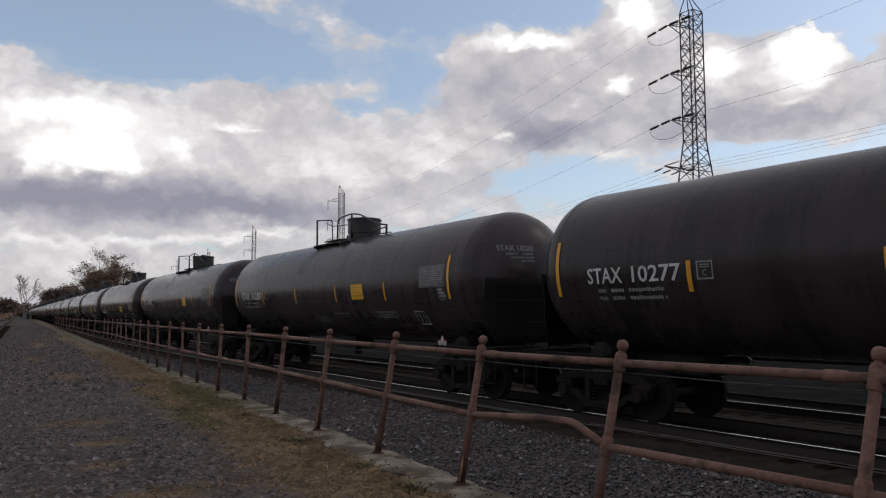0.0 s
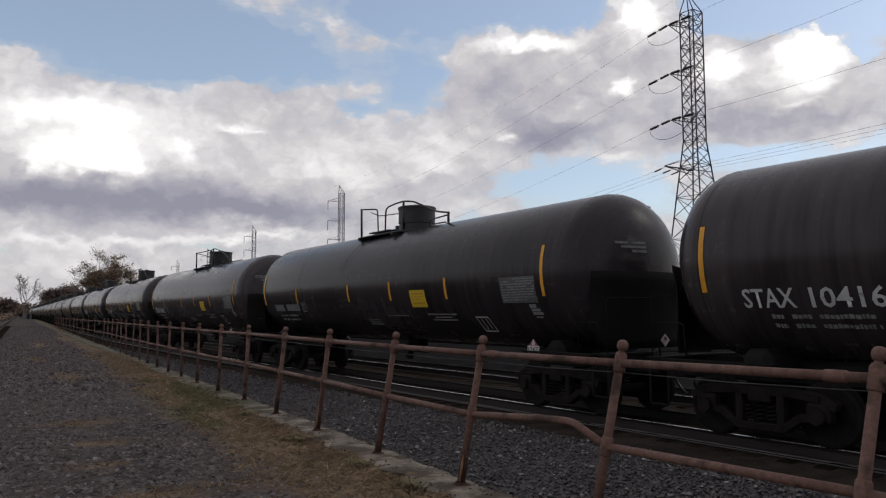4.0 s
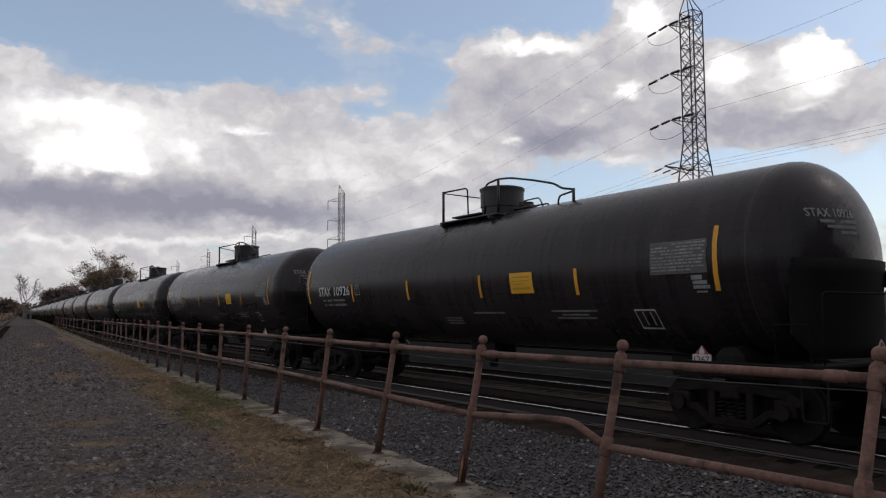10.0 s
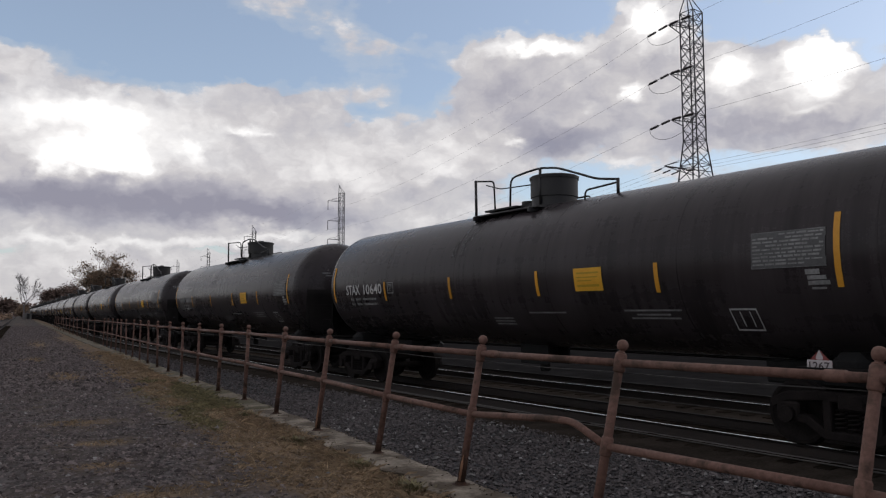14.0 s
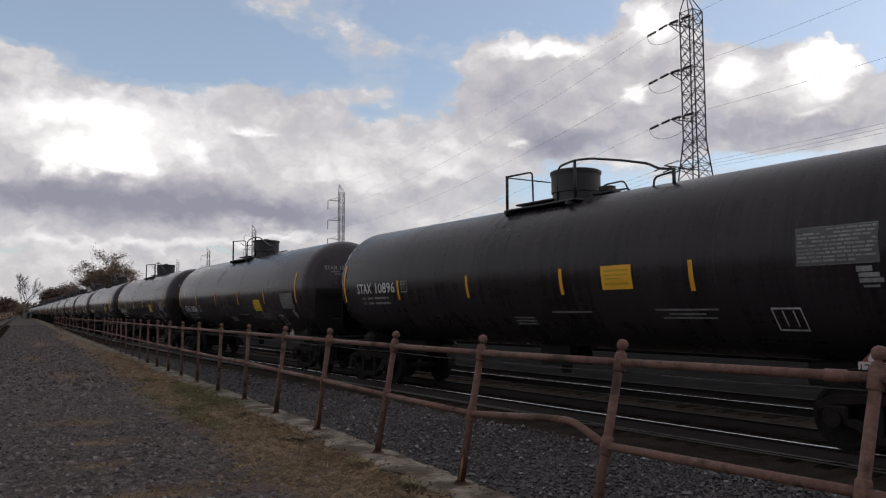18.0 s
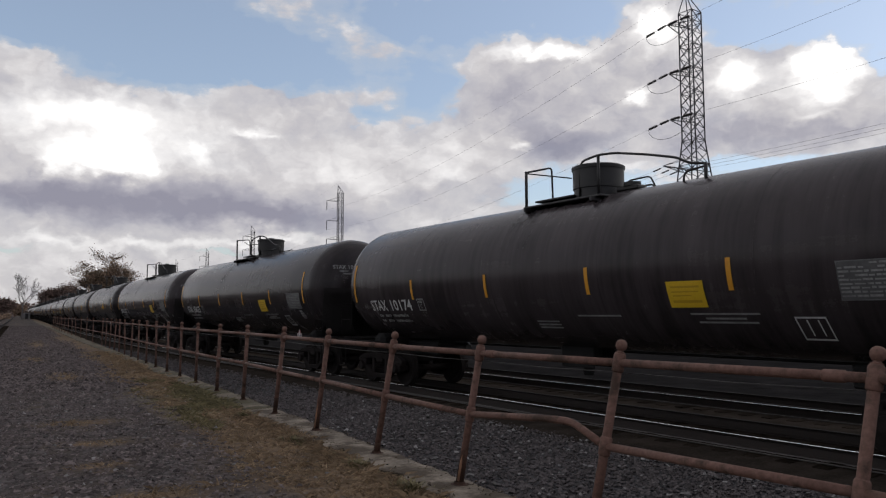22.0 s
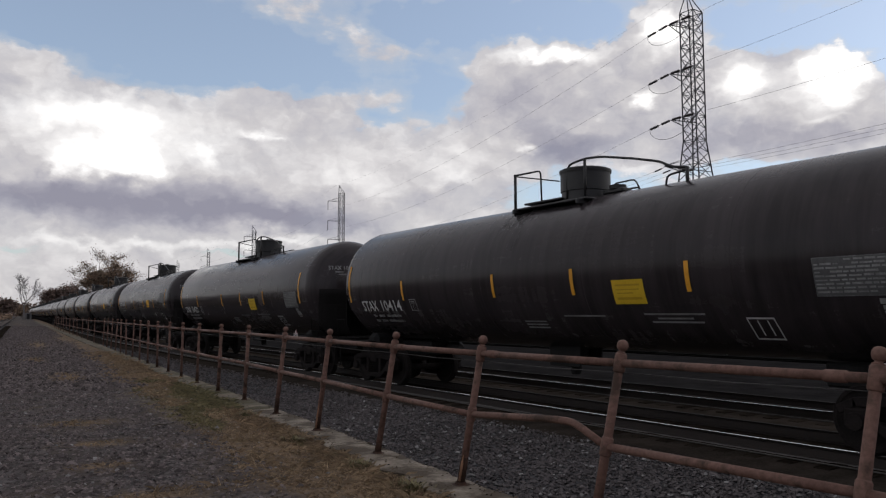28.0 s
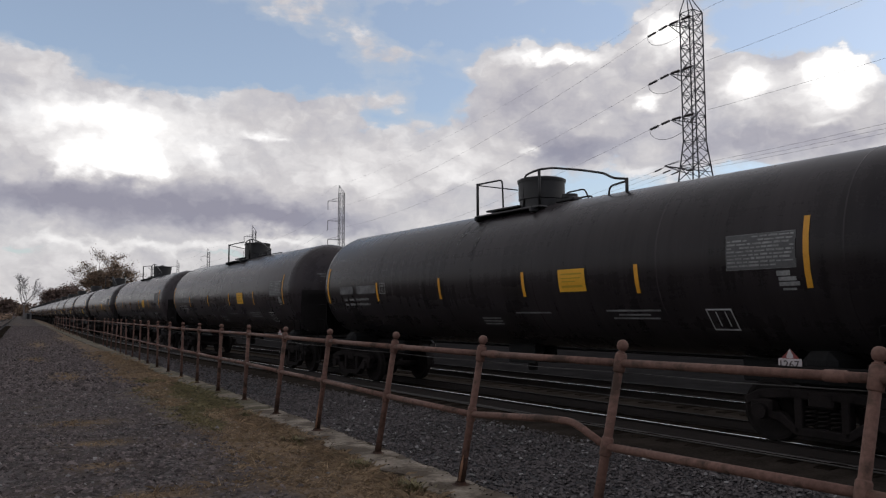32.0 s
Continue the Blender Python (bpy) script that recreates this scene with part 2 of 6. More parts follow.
SHINE = (
    (3.6, 10.9, 3.05, 1.09, 0.62),
    (4.5, 12.6, 2.19, 1.75, 0.40),
    (6.4, 11.2, 1.13, 0.99, 0.40),
    (1.0, 10.2, 1.03, 0.68, 0.30),
    (2.6, 14.0, 3.91, 1.14, 0.42),
    (8.6, 12.8, 3.29, 2.00, 0.32),
    (10.4, 12.1, 0.71, 0.81, 0.30),
    (14.7, 13.5, 1.45, 0.41, 0.45),
    (16.3, 15.3, 2.53, 0.82, 0.10),
    (-0.9, 12.8, 2.32, 2.21, 0.22),
    (5.7, 8.1, 11.39, 1.43, -0.50),
    (16.0, 7.4, 7.03, 1.01, -0.40),
    (0.1, 7.8, 4.03, 1.36, -0.20),
    (10.7, 9.3, 4.74, 0.61, -0.10),
    (21.9, 11.6, 7.33, 1.91, 0.18),
    (29.4, 10.8, 1.76, 0.52, 0.20),
    (28.9, 12.3, 2.64, 0.85, 0.08),
    (37.4, 19.9, 3.28, 0.52, 0.60),
    (38.7, 19.3, 1.08, 0.40, 0.35),
    (33.8, 19.8, 1.77, 0.81, 0.20),
    (33.8, 16.9, 3.08, 1.86, -0.20),
    (40.7, 15.0, 4.24, 2.47, -0.12),
    (37.9, 12.8, 3.66, 1.09, -0.48),
    (35.5, 14.1, 1.75, 0.84, -0.10),
    (34.9, 13.1, 1.09, 0.38, 0.50),
    (41.2, 15.3, 1.69, 0.49, 0.15),
    (44.1, 16.2, 0.62, 0.61, 0.50),
    (45.3, 21.0, 1.32, 1.35, 0.80),
    (43.2, 11.1, 2.07, 0.50, 0.20),
    (50.6, 16.8, 1.46, 1.39, 0.70),
    (56.4, 16.9, 1.83, 1.62, 1.20),
    (55.6, 13.7, 1.42, 0.38, 0.30),
    (52.7, 13.0, 6.30, 1.17, -0.22),
    (46.9, 12.5, 2.40, 1.22, -0.15),
    (1.6, 3.3, 7.53, 1.54, 0.08),
    (8.1, 5.2, 4.56, 0.45, 0.26),
    (0.5, 5.1, 3.03, 0.42, 0.22),
    (16.9, 5.9, 2.92, 0.30, 0.25),
    (13.6, 5.4, 2.43, 0.33, 0.20),
    # unseen greyer sky behind the camera, added to dim reflections on the tank heads
    (175.0, 25.0, 65.00, 45.00, -0.30),
    (-175.0, 25.0, 65.00, 45.00, -0.30),
)


def cloud_mat():
    """Broken cumulus: clear where the sky shows through, white where lit, lavender-grey in the shade."""
    m = bpy.data.materials.new("cloud_deck")
    m.use_nodes = True
    n = Nodes(m.node_tree)
    m.node_tree.nodes.clear()
    d = n.vec("NORMALIZE", n.add("ShaderNodeTexCoord").outputs["Object"])
    s = n.add("ShaderNodeSeparateXYZ", {0: d})
    az = n.math("MULTIPLY", n.math("ARCTAN2", s.outputs[0], s.outputs[1]), 57.29578)
    el = n.math("MULTIPLY", n.math("ARCSINE", s.outputs[2]), 57.29578)
    flat = n.add("ShaderNodeCombineXYZ", {0: az, 1: n.math("MULTIPLY", el, 1.5), 2: 0.0}).outputs[0]
    w1 = n.add("ShaderNodeTexNoise", {"Vector": flat, "Scale": 0.22, "Detail": 5.0, "Roughness": 0.55}).outputs[1]
    w2 = n.add("ShaderNodeTexNoise", {"Vector": flat, "Scale": 0.55, "Detail": 5.0, "Roughness": 0.5}).outputs[1]
    warp = n.vec("ADD", n.vec("MULTIPLY", n.vec("SUBTRACT", w1, (0.5, 0.5, 0.5)), (2.4, 1.6, 0)),
                 n.vec("MULTIPLY", n.vec("SUBTRACT", w2, (0.5, 0.5, 0.5)), (2.6, 2.2, 0)))
    uv = n.vec("ADD", n.add("ShaderNodeCombineXYZ", {0: az, 1: el, 2: 0.0}).outputs[0], warp)

    def field(rows, start, crisp=False):
        total = start
        for a, e, ra, re, amp in rows:
            q = n.vec("MULTIPLY", n.vec("SUBTRACT", uv, (a, e, 0)), (1 / ra, 1 / re, 0))
            q = n.vec("DOT_PRODUCT", q, q)
            if crisp:
                q = n.math("POWER", n.math("MULTIPLY", q, 0.95), 1.2)
            total = n.math("MULTIPLY_ADD", n.math("EXPONENT", n.math("MULTIPLY", q, -1.0)), amp, total)
        return total

    billow = n.noise(flat, 0.15, 5, 0.5)
    wisps = n.noise(n.vec("MULTIPLY", flat, (0.8, 1.2, 1)), 0.42, 7, 0.57)
    # heaped relief: what faces the light above is brighter than what hangs below
    puffs = n.noise(uv, 0.30, 5, 0.52)
    above = n.noise(n.vec("ADD", uv, (0.25, 0.9, 0)), 0.30, 5, 0.52)
    relief = n.math("SUBTRACT", puffs, above)
    tone = n.math("ADD", n.math("MULTIPLY", n.math("SUBTRACT", billow, 0.5), 0.9), n.math("MULTIPLY", n.math("SUBTRACT", wisps, 0.5), 0.7))
    cover = n.math("MULTIPLY_ADD", tone, 1.0, field(COVER, 0.46))
    dens = n.ramp(cover, [(0.0, 0.22), (0.24, 0.40), (0.48, 0.95), (1.0, 1.0)], "EASE")
    shine = n.math("MULTIPLY_ADD", relief, 0.72, n.math("MULTIPLY_ADD", tone, 0.40, field(SHINE, 0.575, True)))
    hue = n.ramp(n.math("MULTIPLY", shine, 0.5), [(0.0, (0.30, 0.295, 0.36)), (0.16, (0.43, 0.42, 0.47)), (0.30, (0.62, 0.60, 0.61)),
                         (0.45, (0.92, 0.90, 0.89)), (0.60, (1.30, 1.28, 1.25)), (1.0, (1.7, 1.67, 1.6))])
    hue = n.mix(n.ramp(dens, [(0.30, 0.0), (0.85, 1.0)]), (0.60, 0.635, 0.65), hue)
    glow = n.add("ShaderNodeEmission", {"Color": hue, "Strength": 1.0})
    clear = n.add("ShaderNodeBsdfTransparent")
    mixed = n.add("ShaderNodeMixShader", {0: dens, 1: clear.outputs[0], 2: glow.outputs[0]})
    out = n.add("ShaderNodeOutputMaterial", {0: mixed.outputs[0]})
    m.cycles.emission_sampling = "NONE"
    return m


MAT = dict(
    paint=tank_paint("black_tank_paint", 0.85),
    newer_paint=tank_paint("newer_black_paint", 0.74, 0.20, 0.13),
    spill=spill_mat(),
    cloud=cloud_mat(),
    head_dust=dust_mat(),
    ground=ground_mat(),
    ballast=ballast_mat(),
    stone=surface("crushed_stone", (0.0468, 0.03813, 0.0372), (0.1625, 0.1353, 0.1284), 0.9, scale=9, fine=70, bump=0.4, island=0.6, spec=0.3),
    ballast_stone=surface("grey_ballast_stone", (0.052, 0.0455, 0.0450), (0.132, 0.1165, 0.1135), 0.9, scale=9, fine=70, bump=0.4, island=0.42, spec=0.3),
    pale_stone=surface("pale_stone", (0.13, 0.125, 0.12), (0.26, 0.25, 0.24), 0.9, scale=9, fine=70, bump=0.4, island=0.5, spec=0.3),
    tie=surface("creosoted_timber", (0.0112, 0.0091, 0.007), (0.0364, 0.0294, 0.0238), 0.95, spec=0.0, scale=5, fine=40, bump=0.6, each=0.4, stretch=(6, 1, 1)),
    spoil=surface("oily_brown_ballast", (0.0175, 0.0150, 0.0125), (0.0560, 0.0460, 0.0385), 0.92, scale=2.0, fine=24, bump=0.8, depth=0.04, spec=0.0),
    # near-black in colour, to darken what shows beneath the cars
    dark_ground=surface("black_far_ground", (0.0085, 0.0083, 0.0084), (0.030, 0.0285, 0.0285), 0.95, scale=1.2, fine=18, bump=0.7, depth=0.04, spec=0.0),
    rail=surface("rusty_rail", (0.012, 0.0084, 0.0066), (0.03, 0.0216, 0.0174), 0.8, metal=0.0, scale=8, fine=80, bump=0.2),
    railhead=surface("polished_rail_head", (0.50, 0.49, 0.48), (0.70, 0.69, 0.68), 0.27, metal=1.0, scale=6, fine=60, bump=0.05, stretch=(4, 0.2, 1)),
    # the tanks' dark reflection in the far rails is put into this colour
    dull_head=surface("dark_rail_head", (0.0072, 0.006, 0.0054), (0.018, 0.015, 0.0132), 0.8, metal=0.0, spec=0.15, scale=6, fine=60, bump=0.05),
    pipe=surface("rusted_red_pipe", (0.095, 0.049, 0.036), (0.225, 0.128, 0.100), 0.75, scale=6, fine=42, bump=0.6, depth=0.005,
                 stain=(0.058, 0.035, 0.025), stain_at=0.55, stain_scale=6.0, spec=0.3),
    rust=surface("dark_flaking_rust", (0.020, 0.012, 0.009), (0.070, 0.038, 0.026), 0.9, scale=12, fine=70, bump=0.7, depth=0.005, spec=0.2),
    bare=surface("orange_bare_rust", (0.20, 0.095, 0.05), (0.34, 0.20, 0.13), 0.8, scale=12, fine=70, bump=0.5, depth=0.004, spec=0.2),
    kerb=surface("old_concrete", (0.092, 0.077, 0.060), (0.310, 0.263, 0.208), 0.9, scale=5.0, fine=34, bump=0.9, depth=0.012,
                 stain=(0.070, 0.054, 0.038), stain_at=0.49, stain_scale=2.9, spec=0.25),
    kerb_dirty=surface("overgrown_concrete", (0.085, 0.072, 0.055), (0.215, 0.182, 0.140), 0.95, scale=2.5, fine=30, bump=0.6, depth=0.012,
                 stain=(0.070, 0.062, 0.036), stain_at=0.50, stain_scale=1.6, spec=0.2),
    pale_steel=surface("pale_line_steel", (0.060, 0.055, 0.052), (0.14, 0.13, 0.123), 0.45, metal=0.7, scale=3, fine=40, bump=0.05),
    strand=surface("galvanised_strand", (0.055, 0.052, 0.050), (0.105, 0.10, 0.097), 0.55, metal=0.3, scale=3, fine=30, bump=0.0),
    bare_bark=surface("pale_grey_bark", (0.11, 0.10, 0.098), (0.21, 0.195, 0.19), 0.9, scale=2, fine=14, bump=0.3),
    yellow=surface("yellow_reflective_tape", (0.5766, 0.2511, 0.01116), (0.744, 0.3534, 0.02325), 0.5, scale=9, fine=50, bump=0.0, each=0.12),
    orange_card=surface("orange_notice", (0.66, 0.33, 0.012), (0.82, 0.44, 0.03), 0.5, scale=5, fine=40, bump=0.0),
    card=surface("yellow_notice", (0.5808, 0.3696, 0.01056), (0.704, 0.4664, 0.0264), 0.5, scale=5, fine=40, bump=0.0),
    card_ink=surface("faded_notice_print", (0.42, 0.25, 0.01), (0.50, 0.31, 0.015), 0.6, scale=5, fine=40, bump=0.0),
    white=surface("white_stencil", (0.40, 0.40, 0.40), (0.66, 0.66, 0.65), 0.6, scale=6, fine=45, bump=0.0, stain=(0.12, 0.12, 0.12), stain_at=0.66, stain_scale=5),
    faint=surface("faded_white_stencil", (0.11, 0.11, 0.11), (0.34, 0.34, 0.33), 0.65, scale=5, fine=30, bump=0.0),
    dull=surface("worn_grey_stencil", (0.05, 0.05, 0.05), (0.22, 0.22, 0.22), 0.65, scale=5, fine=30, bump=0.0),
    panel=surface("worn_stencil_panel", (0.055, 0.055, 0.055), (0.105, 0.105, 0.105), 0.6, scale=4, fine=25, bump=0.0),
    sign=surface("white_placard", (0.36, 0.3277, 0.3277), (0.552, 0.506, 0.506), 0.5, scale=9, fine=40, bump=0.0),
    numeral=surface("dark_print", (0.03, 0.02, 0.02), (0.07, 0.05, 0.05), 0.6, bump=0.0),
    red=surface("faded_red_print", (0.13, 0.022, 0.022), (0.22, 0.045, 0.04), 0.55, scale=9, fine=40, bump=0.0),
    iron=surface("grimy_cast_steel", (0.009, 0.0080, 0.0077), (0.026, 0.0212, 0.0203), 0.85, metal=0.0, spec=0.08, scale=6, fine=50, bump=0.3),
    tread=surface("worn_wheel_steel", (0.0075, 0.0066, 0.0062), (0.0210, 0.0175, 0.0165), 0.8, metal=0.0, spec=0.10, scale=5, fine=40, bump=0.1),
    black=surface("black_fittings_paint", (0.00625, 0.00625, 0.00625), (0.0175, 0.01688, 0.01688), 0.5, scale=6, fine=60, bump=0.2),
    # one near-black tone for the end fittings and head shields
    end_black=surface("near_black_steel", (0.0065, 0.0058, 0.0056), (0.0145, 0.0128, 0.0124), 0.85, scale=4, fine=30, bump=0.1, spec=0.12),
    matt=surface("matt_black_plate", (0.00672, 0.00672, 0.00672), (0.02016, 0.02016, 0.02016), 0.8, scale=3, fine=30, bump=0.2, spec=0.2),
    steel=surface("galvanised_lattice", (0.060, 0.060, 0.066), (0.120, 0.118, 0.125), 0.6, metal=0.4, scale=2, fine=12, bump=0.0),
    wire=surface("dull_conductor", (0.17, 0.17, 0.18), (0.26, 0.26, 0.27), 0.6, metal=0.5, bump=0.0),
    insul=surface("brown_insulator", (0.020, 0.016, 0.016), (0.045, 0.036, 0.034), 0.35, bump=0.0),
    bark=surface("grey_brown_bark", (0.040, 0.032, 0.026), (0.100, 0.082, 0.068), 0.9, scale=2, fine=14, bump=0.4),
    leaf_brown=surface("autumn_leaves", (0.115, 0.072, 0.046), (0.27, 0.182, 0.118), 0.8, scale=0.3, fine=2.0, bump=0.0, island=0.5),
    leaf_dark=surface("dark_leaves", (0.066, 0.042, 0.0348), (0.156, 0.1032, 0.0804), 0.85, scale=0.3, fine=2.0, bump=0.0, island=0.5),
    leaf_olive=surface("olive_leaves", (0.105, 0.072, 0.046), (0.24, 0.172, 0.112), 0.8, scale=0.3, fine=2.0, bump=0.0, island=0.5),
    litter=surface("leaf_litter", (0.045, 0.032, 0.022), (0.130, 0.096, 0.066), 0.9, scale=9, fine=60, bump=0.2, island=0.6),
    straw=surface("dry_grass", (0.150, 0.102, 0.060), (0.340, 0.246, 0.150), 0.85, scale=2, fine=12, bump=0.0, island=0.4),
    green=surface("green_grass", (0.092, 0.081, 0.038), (0.215, 0.182, 0.090), 0.8, scale=2, fine=12, bump=0.0, island=0.4),
    wall=surface("pale_siding", (0.16, 0.155, 0.15), (0.26, 0.25, 0.24), 0.8, scale=1, fine=9, bump=0.1),
    roof=surface("grey_shingle", (0.06, 0.06, 0.06), (0.12, 0.11, 0.11), 0.9, scale=1, fine=9, bump=0.2),
)


# ---- building helpers ----
def part(name, bm, material, parent, label=""):
    """Links a bmesh (or a mesh) as one mesh object under a thing or a part."""
    if isinstance(bm, bpy.types.Mesh):
        me = bm
    else:
        me = bpy.data.meshes.new(name)
        bm.to_mesh(me)
        bm.free()
    if material and not me.materials:
        me.materials.append(MAT[material])
    ob = new(name, me)
    if parent is not None:
        ob.parent = parent
    if label:
        ob["label"] = label
    return ob


def empty(name, m, label, category, group="", kind=""):
    ob = new(name)
    ob.matrix_world = m
    return tagged(ob, label, category, group, kind)


def smooth(bm, angle=40):
    for f in bm.faces:
        f.smooth = True
    lim = radians(angle)
    for e in bm.edges:
        if len(e.link_faces) == 2 and e.calc_face_angle(0) > lim:
            e.smooth = False
    return bm


def add_box(bm, size, m=None, bevel=0.0):
    r = bmesh.ops.create_cube(bm, size=1.0, matrix=(m or Matrix()) @ Matrix.Diagonal((*size, 1)))
    if bevel:
        es = {e for v in r["verts"] for e in v.link_edges}
        bmesh.ops.bevel(bm, geom=list(es), offset=bevel, segments=1, affect="EDGES")
    return bm


def box(size, at=(0, 0, 0), bevel=0.0, turn=(0, 0, 0)):
    return add_box(bmesh.new(), size, pose(*at, *turn), bevel)


def add_tube(bm, pts, r, seg=8, caps=True):
    """A round bar along a run of points; r is one radius or one for each point."""
    pts = [Vector(q) for q in pts]
    rr = r if isinstance(r, (list, tuple)) else [r] * len(pts)
    rings, side = [], None
    for i, q in enumerate(pts):
        d = (pts[min(i + 1, len(pts) - 1)] - pts[max(i - 1, 0)]).normalized()
        if side is None:
            side = d.orthogonal().normalized()
        side = (side - d * side.dot(d)).normalized()
        up = d.cross(side)
        rings.append([bm.verts.new(q + (side * math.cos(a) + up * math.sin(a)) * rr[i]) for a in (2 * math.pi * k / seg for k in range(seg))])
    for a, b in zip(rings, rings[1:]):
        for k in range(seg):
            f = bm.faces.new((a[k], a[(k + 1) % seg], b[(k + 1) % seg], b[k]))
            f.smooth = True
    if caps:
        bm.faces.new(rings[0][::-1])
        bm.faces.new(rings[-1])
    return bm


def tube(pts, r, seg=8):
    return add_tube(bmesh.new(), pts, r, seg)


def bend(pts, r=0.08, steps=3):
    """Rounds the corners of a run of points."""
    pts = [Vector(q) for q in pts]
    out = [pts[0]]
    for a, b, c in zip(pts, pts[1:], pts[2:]):
        k = min(r, (a - b).length * 0.45, (c - b).length * 0.45)
        p0, p1 = b + (a - b).normalized() * k, b + (c - b).normalized() * k
        for i in range(steps + 1):
            t = i / steps
            out.append(p0 * (1 - t) ** 2 + b * 2 * t * (1 - t) + p1 * t * t)
    return out + [pts[-1]]


def lathe(profile, seg=24, axis="Z", m=None):
    """Turns (radius, height) pairs about an axis."""
    bm = bmesh.new()
    rings = []
    for r, h in profile:
        if r < 1e-5:
            rings.append([bm.verts.new((0, 0, h))])
        else:
            rings.append([bm.verts.new((r * math.cos(2 * math.pi * k / seg), r * math.sin(2 * math.pi * k / seg), h)) for k in range(seg)])
    for a, b in zip(rings, rings[1:]):
        for k in range(seg):
            j = (k + 1) % seg
            vs = [a[0 if len(a) == 1 else k], a[0 if len(a) == 1 else j], b[0 if len(b) == 1 else j], b[0 if len(b) == 1 else k]]
            vs = [v for i, v in enumerate(vs) if v not in vs[:i]]
            if len(vs) > 2:
                bm.faces.new(vs)
    if axis == "X":
        bm.transform(Matrix.Rotation(radians(90), 4, "Y"))
    elif axis == "Y":
        bm.transform(Matrix.Rotation(radians(-90), 4, "X"))
    if m:
        bm.transform(m)
    bmesh.ops.recalc_face_normals(bm, faces=bm.faces[:])
    return smooth(bm)


def join_mesh(name, verts, faces, material):
    me = bpy.data.meshes.new(name)
    me.from_pydata(verts, [], faces)
    me.materials.append(MAT[material])
    return me


# ---- the lie of the tracks ----
# arc length runs north along the near track from the camera's level; the line bends east of straight south of BEND
BEND, BOW, TRACK_X, TRACK_DRIFT = 79.39, 0.0012042, 7.564, -0.0151
TRACK_GAP = 3.87
_ys = np.arange(-1100.0, 1500.0, 1.0)
_k = np.maximum(0, BEND - np.maximum(_ys, -90.0))
_xs = TRACK_X + TRACK_DRIFT * _ys + BOW * _k * _k / 2 + np.where(_ys < -90, (-90 - _ys) * BOW * (BEND + 90), 0)
_ss = np.concatenate([[0], np.cumsum(np.hypot(np.diff(_xs), 1.0))])
_ss -= np.interp(0, _ys, _ss)


def on_track(s, off=0.0, z=0.0):
    """The point at arc length s, off metres to the right of one who looks north."""
    x, y = np.interp(s, _ss, _xs), np.interp(s, _ss, _ys)
    tx, ty = np.interp(s + 1, _ss, _xs) - np.interp(s - 1, _ss, _xs), np.interp(s + 1, _ss, _ys) - np.interp(s - 1, _ss, _ys)
    q = math.hypot(tx, ty)
    return Vector((float(x + off * ty / q), float(y - off * tx / q), z))


def heading(s, half=7.0):
    a, b = on_track(s + half), on_track(s - half)
    return math.degrees(math.atan2(b.y - a.y, b.x - a.x))


# ---- sky backdrop ----
def build_clouds():
    bm = bmesh.new()
    R, rings, seg = 3600.0, 14, 48
    rows = []
    for i in range(rings + 1):
        e = radians(-4 + 94 * i / rings)
        if i == rings:
            rows.append([bm.verts.new((0, 0, R))])
        else:
            rows.append([bm.verts.new((R * math.cos(e) * math.cos(2 * math.pi * k / seg), R * math.cos(e) * math.sin(2 * math.pi * k / seg), R * math.sin(e)))
                         for k in range(seg)])
    for a, b in zip(rows, rows[1:]):
        for k in range(seg):
            j = (k + 1) % seg
            bm.faces.new((a[k], a[j], b[j], b[k]) if len(b) > 1 else (a[k], a[j], b[0]))
    for f in bm.faces:
        f.smooth = True
    return tagged(part("backdrop", bm, "cloud", None), "broken white and grey cumulus drifting over a blue sky", "clouds", kind="structure")


clouds = build_clouds()

# ---- ground ----
KERB_IN, KERB_OUT, PLAT_Z, BALLAST_Z = 2.53, 2.94, 0.63, -0.19


GRID_X = [-2900, -1200, -500, -200, -80, -30, -12, -6, -4, -3, -2, -1.2, -0.6, 0, 0.6, 1.2, 1.8, 2.3, KERB_IN + 0.05, 2.70, 2.72, 4.0, 5.5, 7.0,
          9, 12, 15, 18, 22, 30, 60, 150, 400, 1200, 2900]
GRID_Y = [-2900, -1000, -300, -100, -40, -15, -5, 0] + [1.5 + 0.9 * i for i in range(40)] + [40, 46, 54, 64, 80, 100, 130, 170, 220, 300, 420, 600, 900, 1400, 2900]


def ground_height(x, y):
    far = max(0.0, min(1.0, (abs(y) - 150) / 300))
    z = PLAT_Z if x <= 2.70 else BALLAST_Z - 0.06
    if abs(x) < 30 and abs(y) < 60:
        z += 0.03 * (noise.noise(Vector((x * 0.7, y * 0.7, 0)))) if x < 2.6 else 0.02 * noise.noise(Vector((x, y, 3)))
    if x < 2.6:
        z -= 0.02 * max(0, 1 - abs(x - 0.3) / 1.5)
    return z * (1 - far) - 0.1 * far


GRID_Z = np.array([[ground_height(x, y) for x in GRID_X] for y in GRID_Y])
_gx, _gy = np.array(GRID_X, float), np.array(GRID_Y, float)


def ground_at(x, y):
    """The height of the sheet at a point or at many."""
    gx, gy = _gx, _gy
    i, j = np.clip(np.searchsorted(gx, x) - 1, 0, len(gx) - 2), np.clip(np.searchsorted(gy, y) - 1, 0, len(gy) - 2)
    u, v = (x - gx[i]) / (gx[i + 1] - gx[i]), (y - gy[j]) / (gy[j + 1] - gy[j])
    return (GRID_Z[j, i] * (1 - u) + GRID_Z[j, i + 1] * u) * (1 - v) + (GRID_Z[j + 1, i] * (1 - u) + GRID_Z[j + 1, i + 1] * u) * v


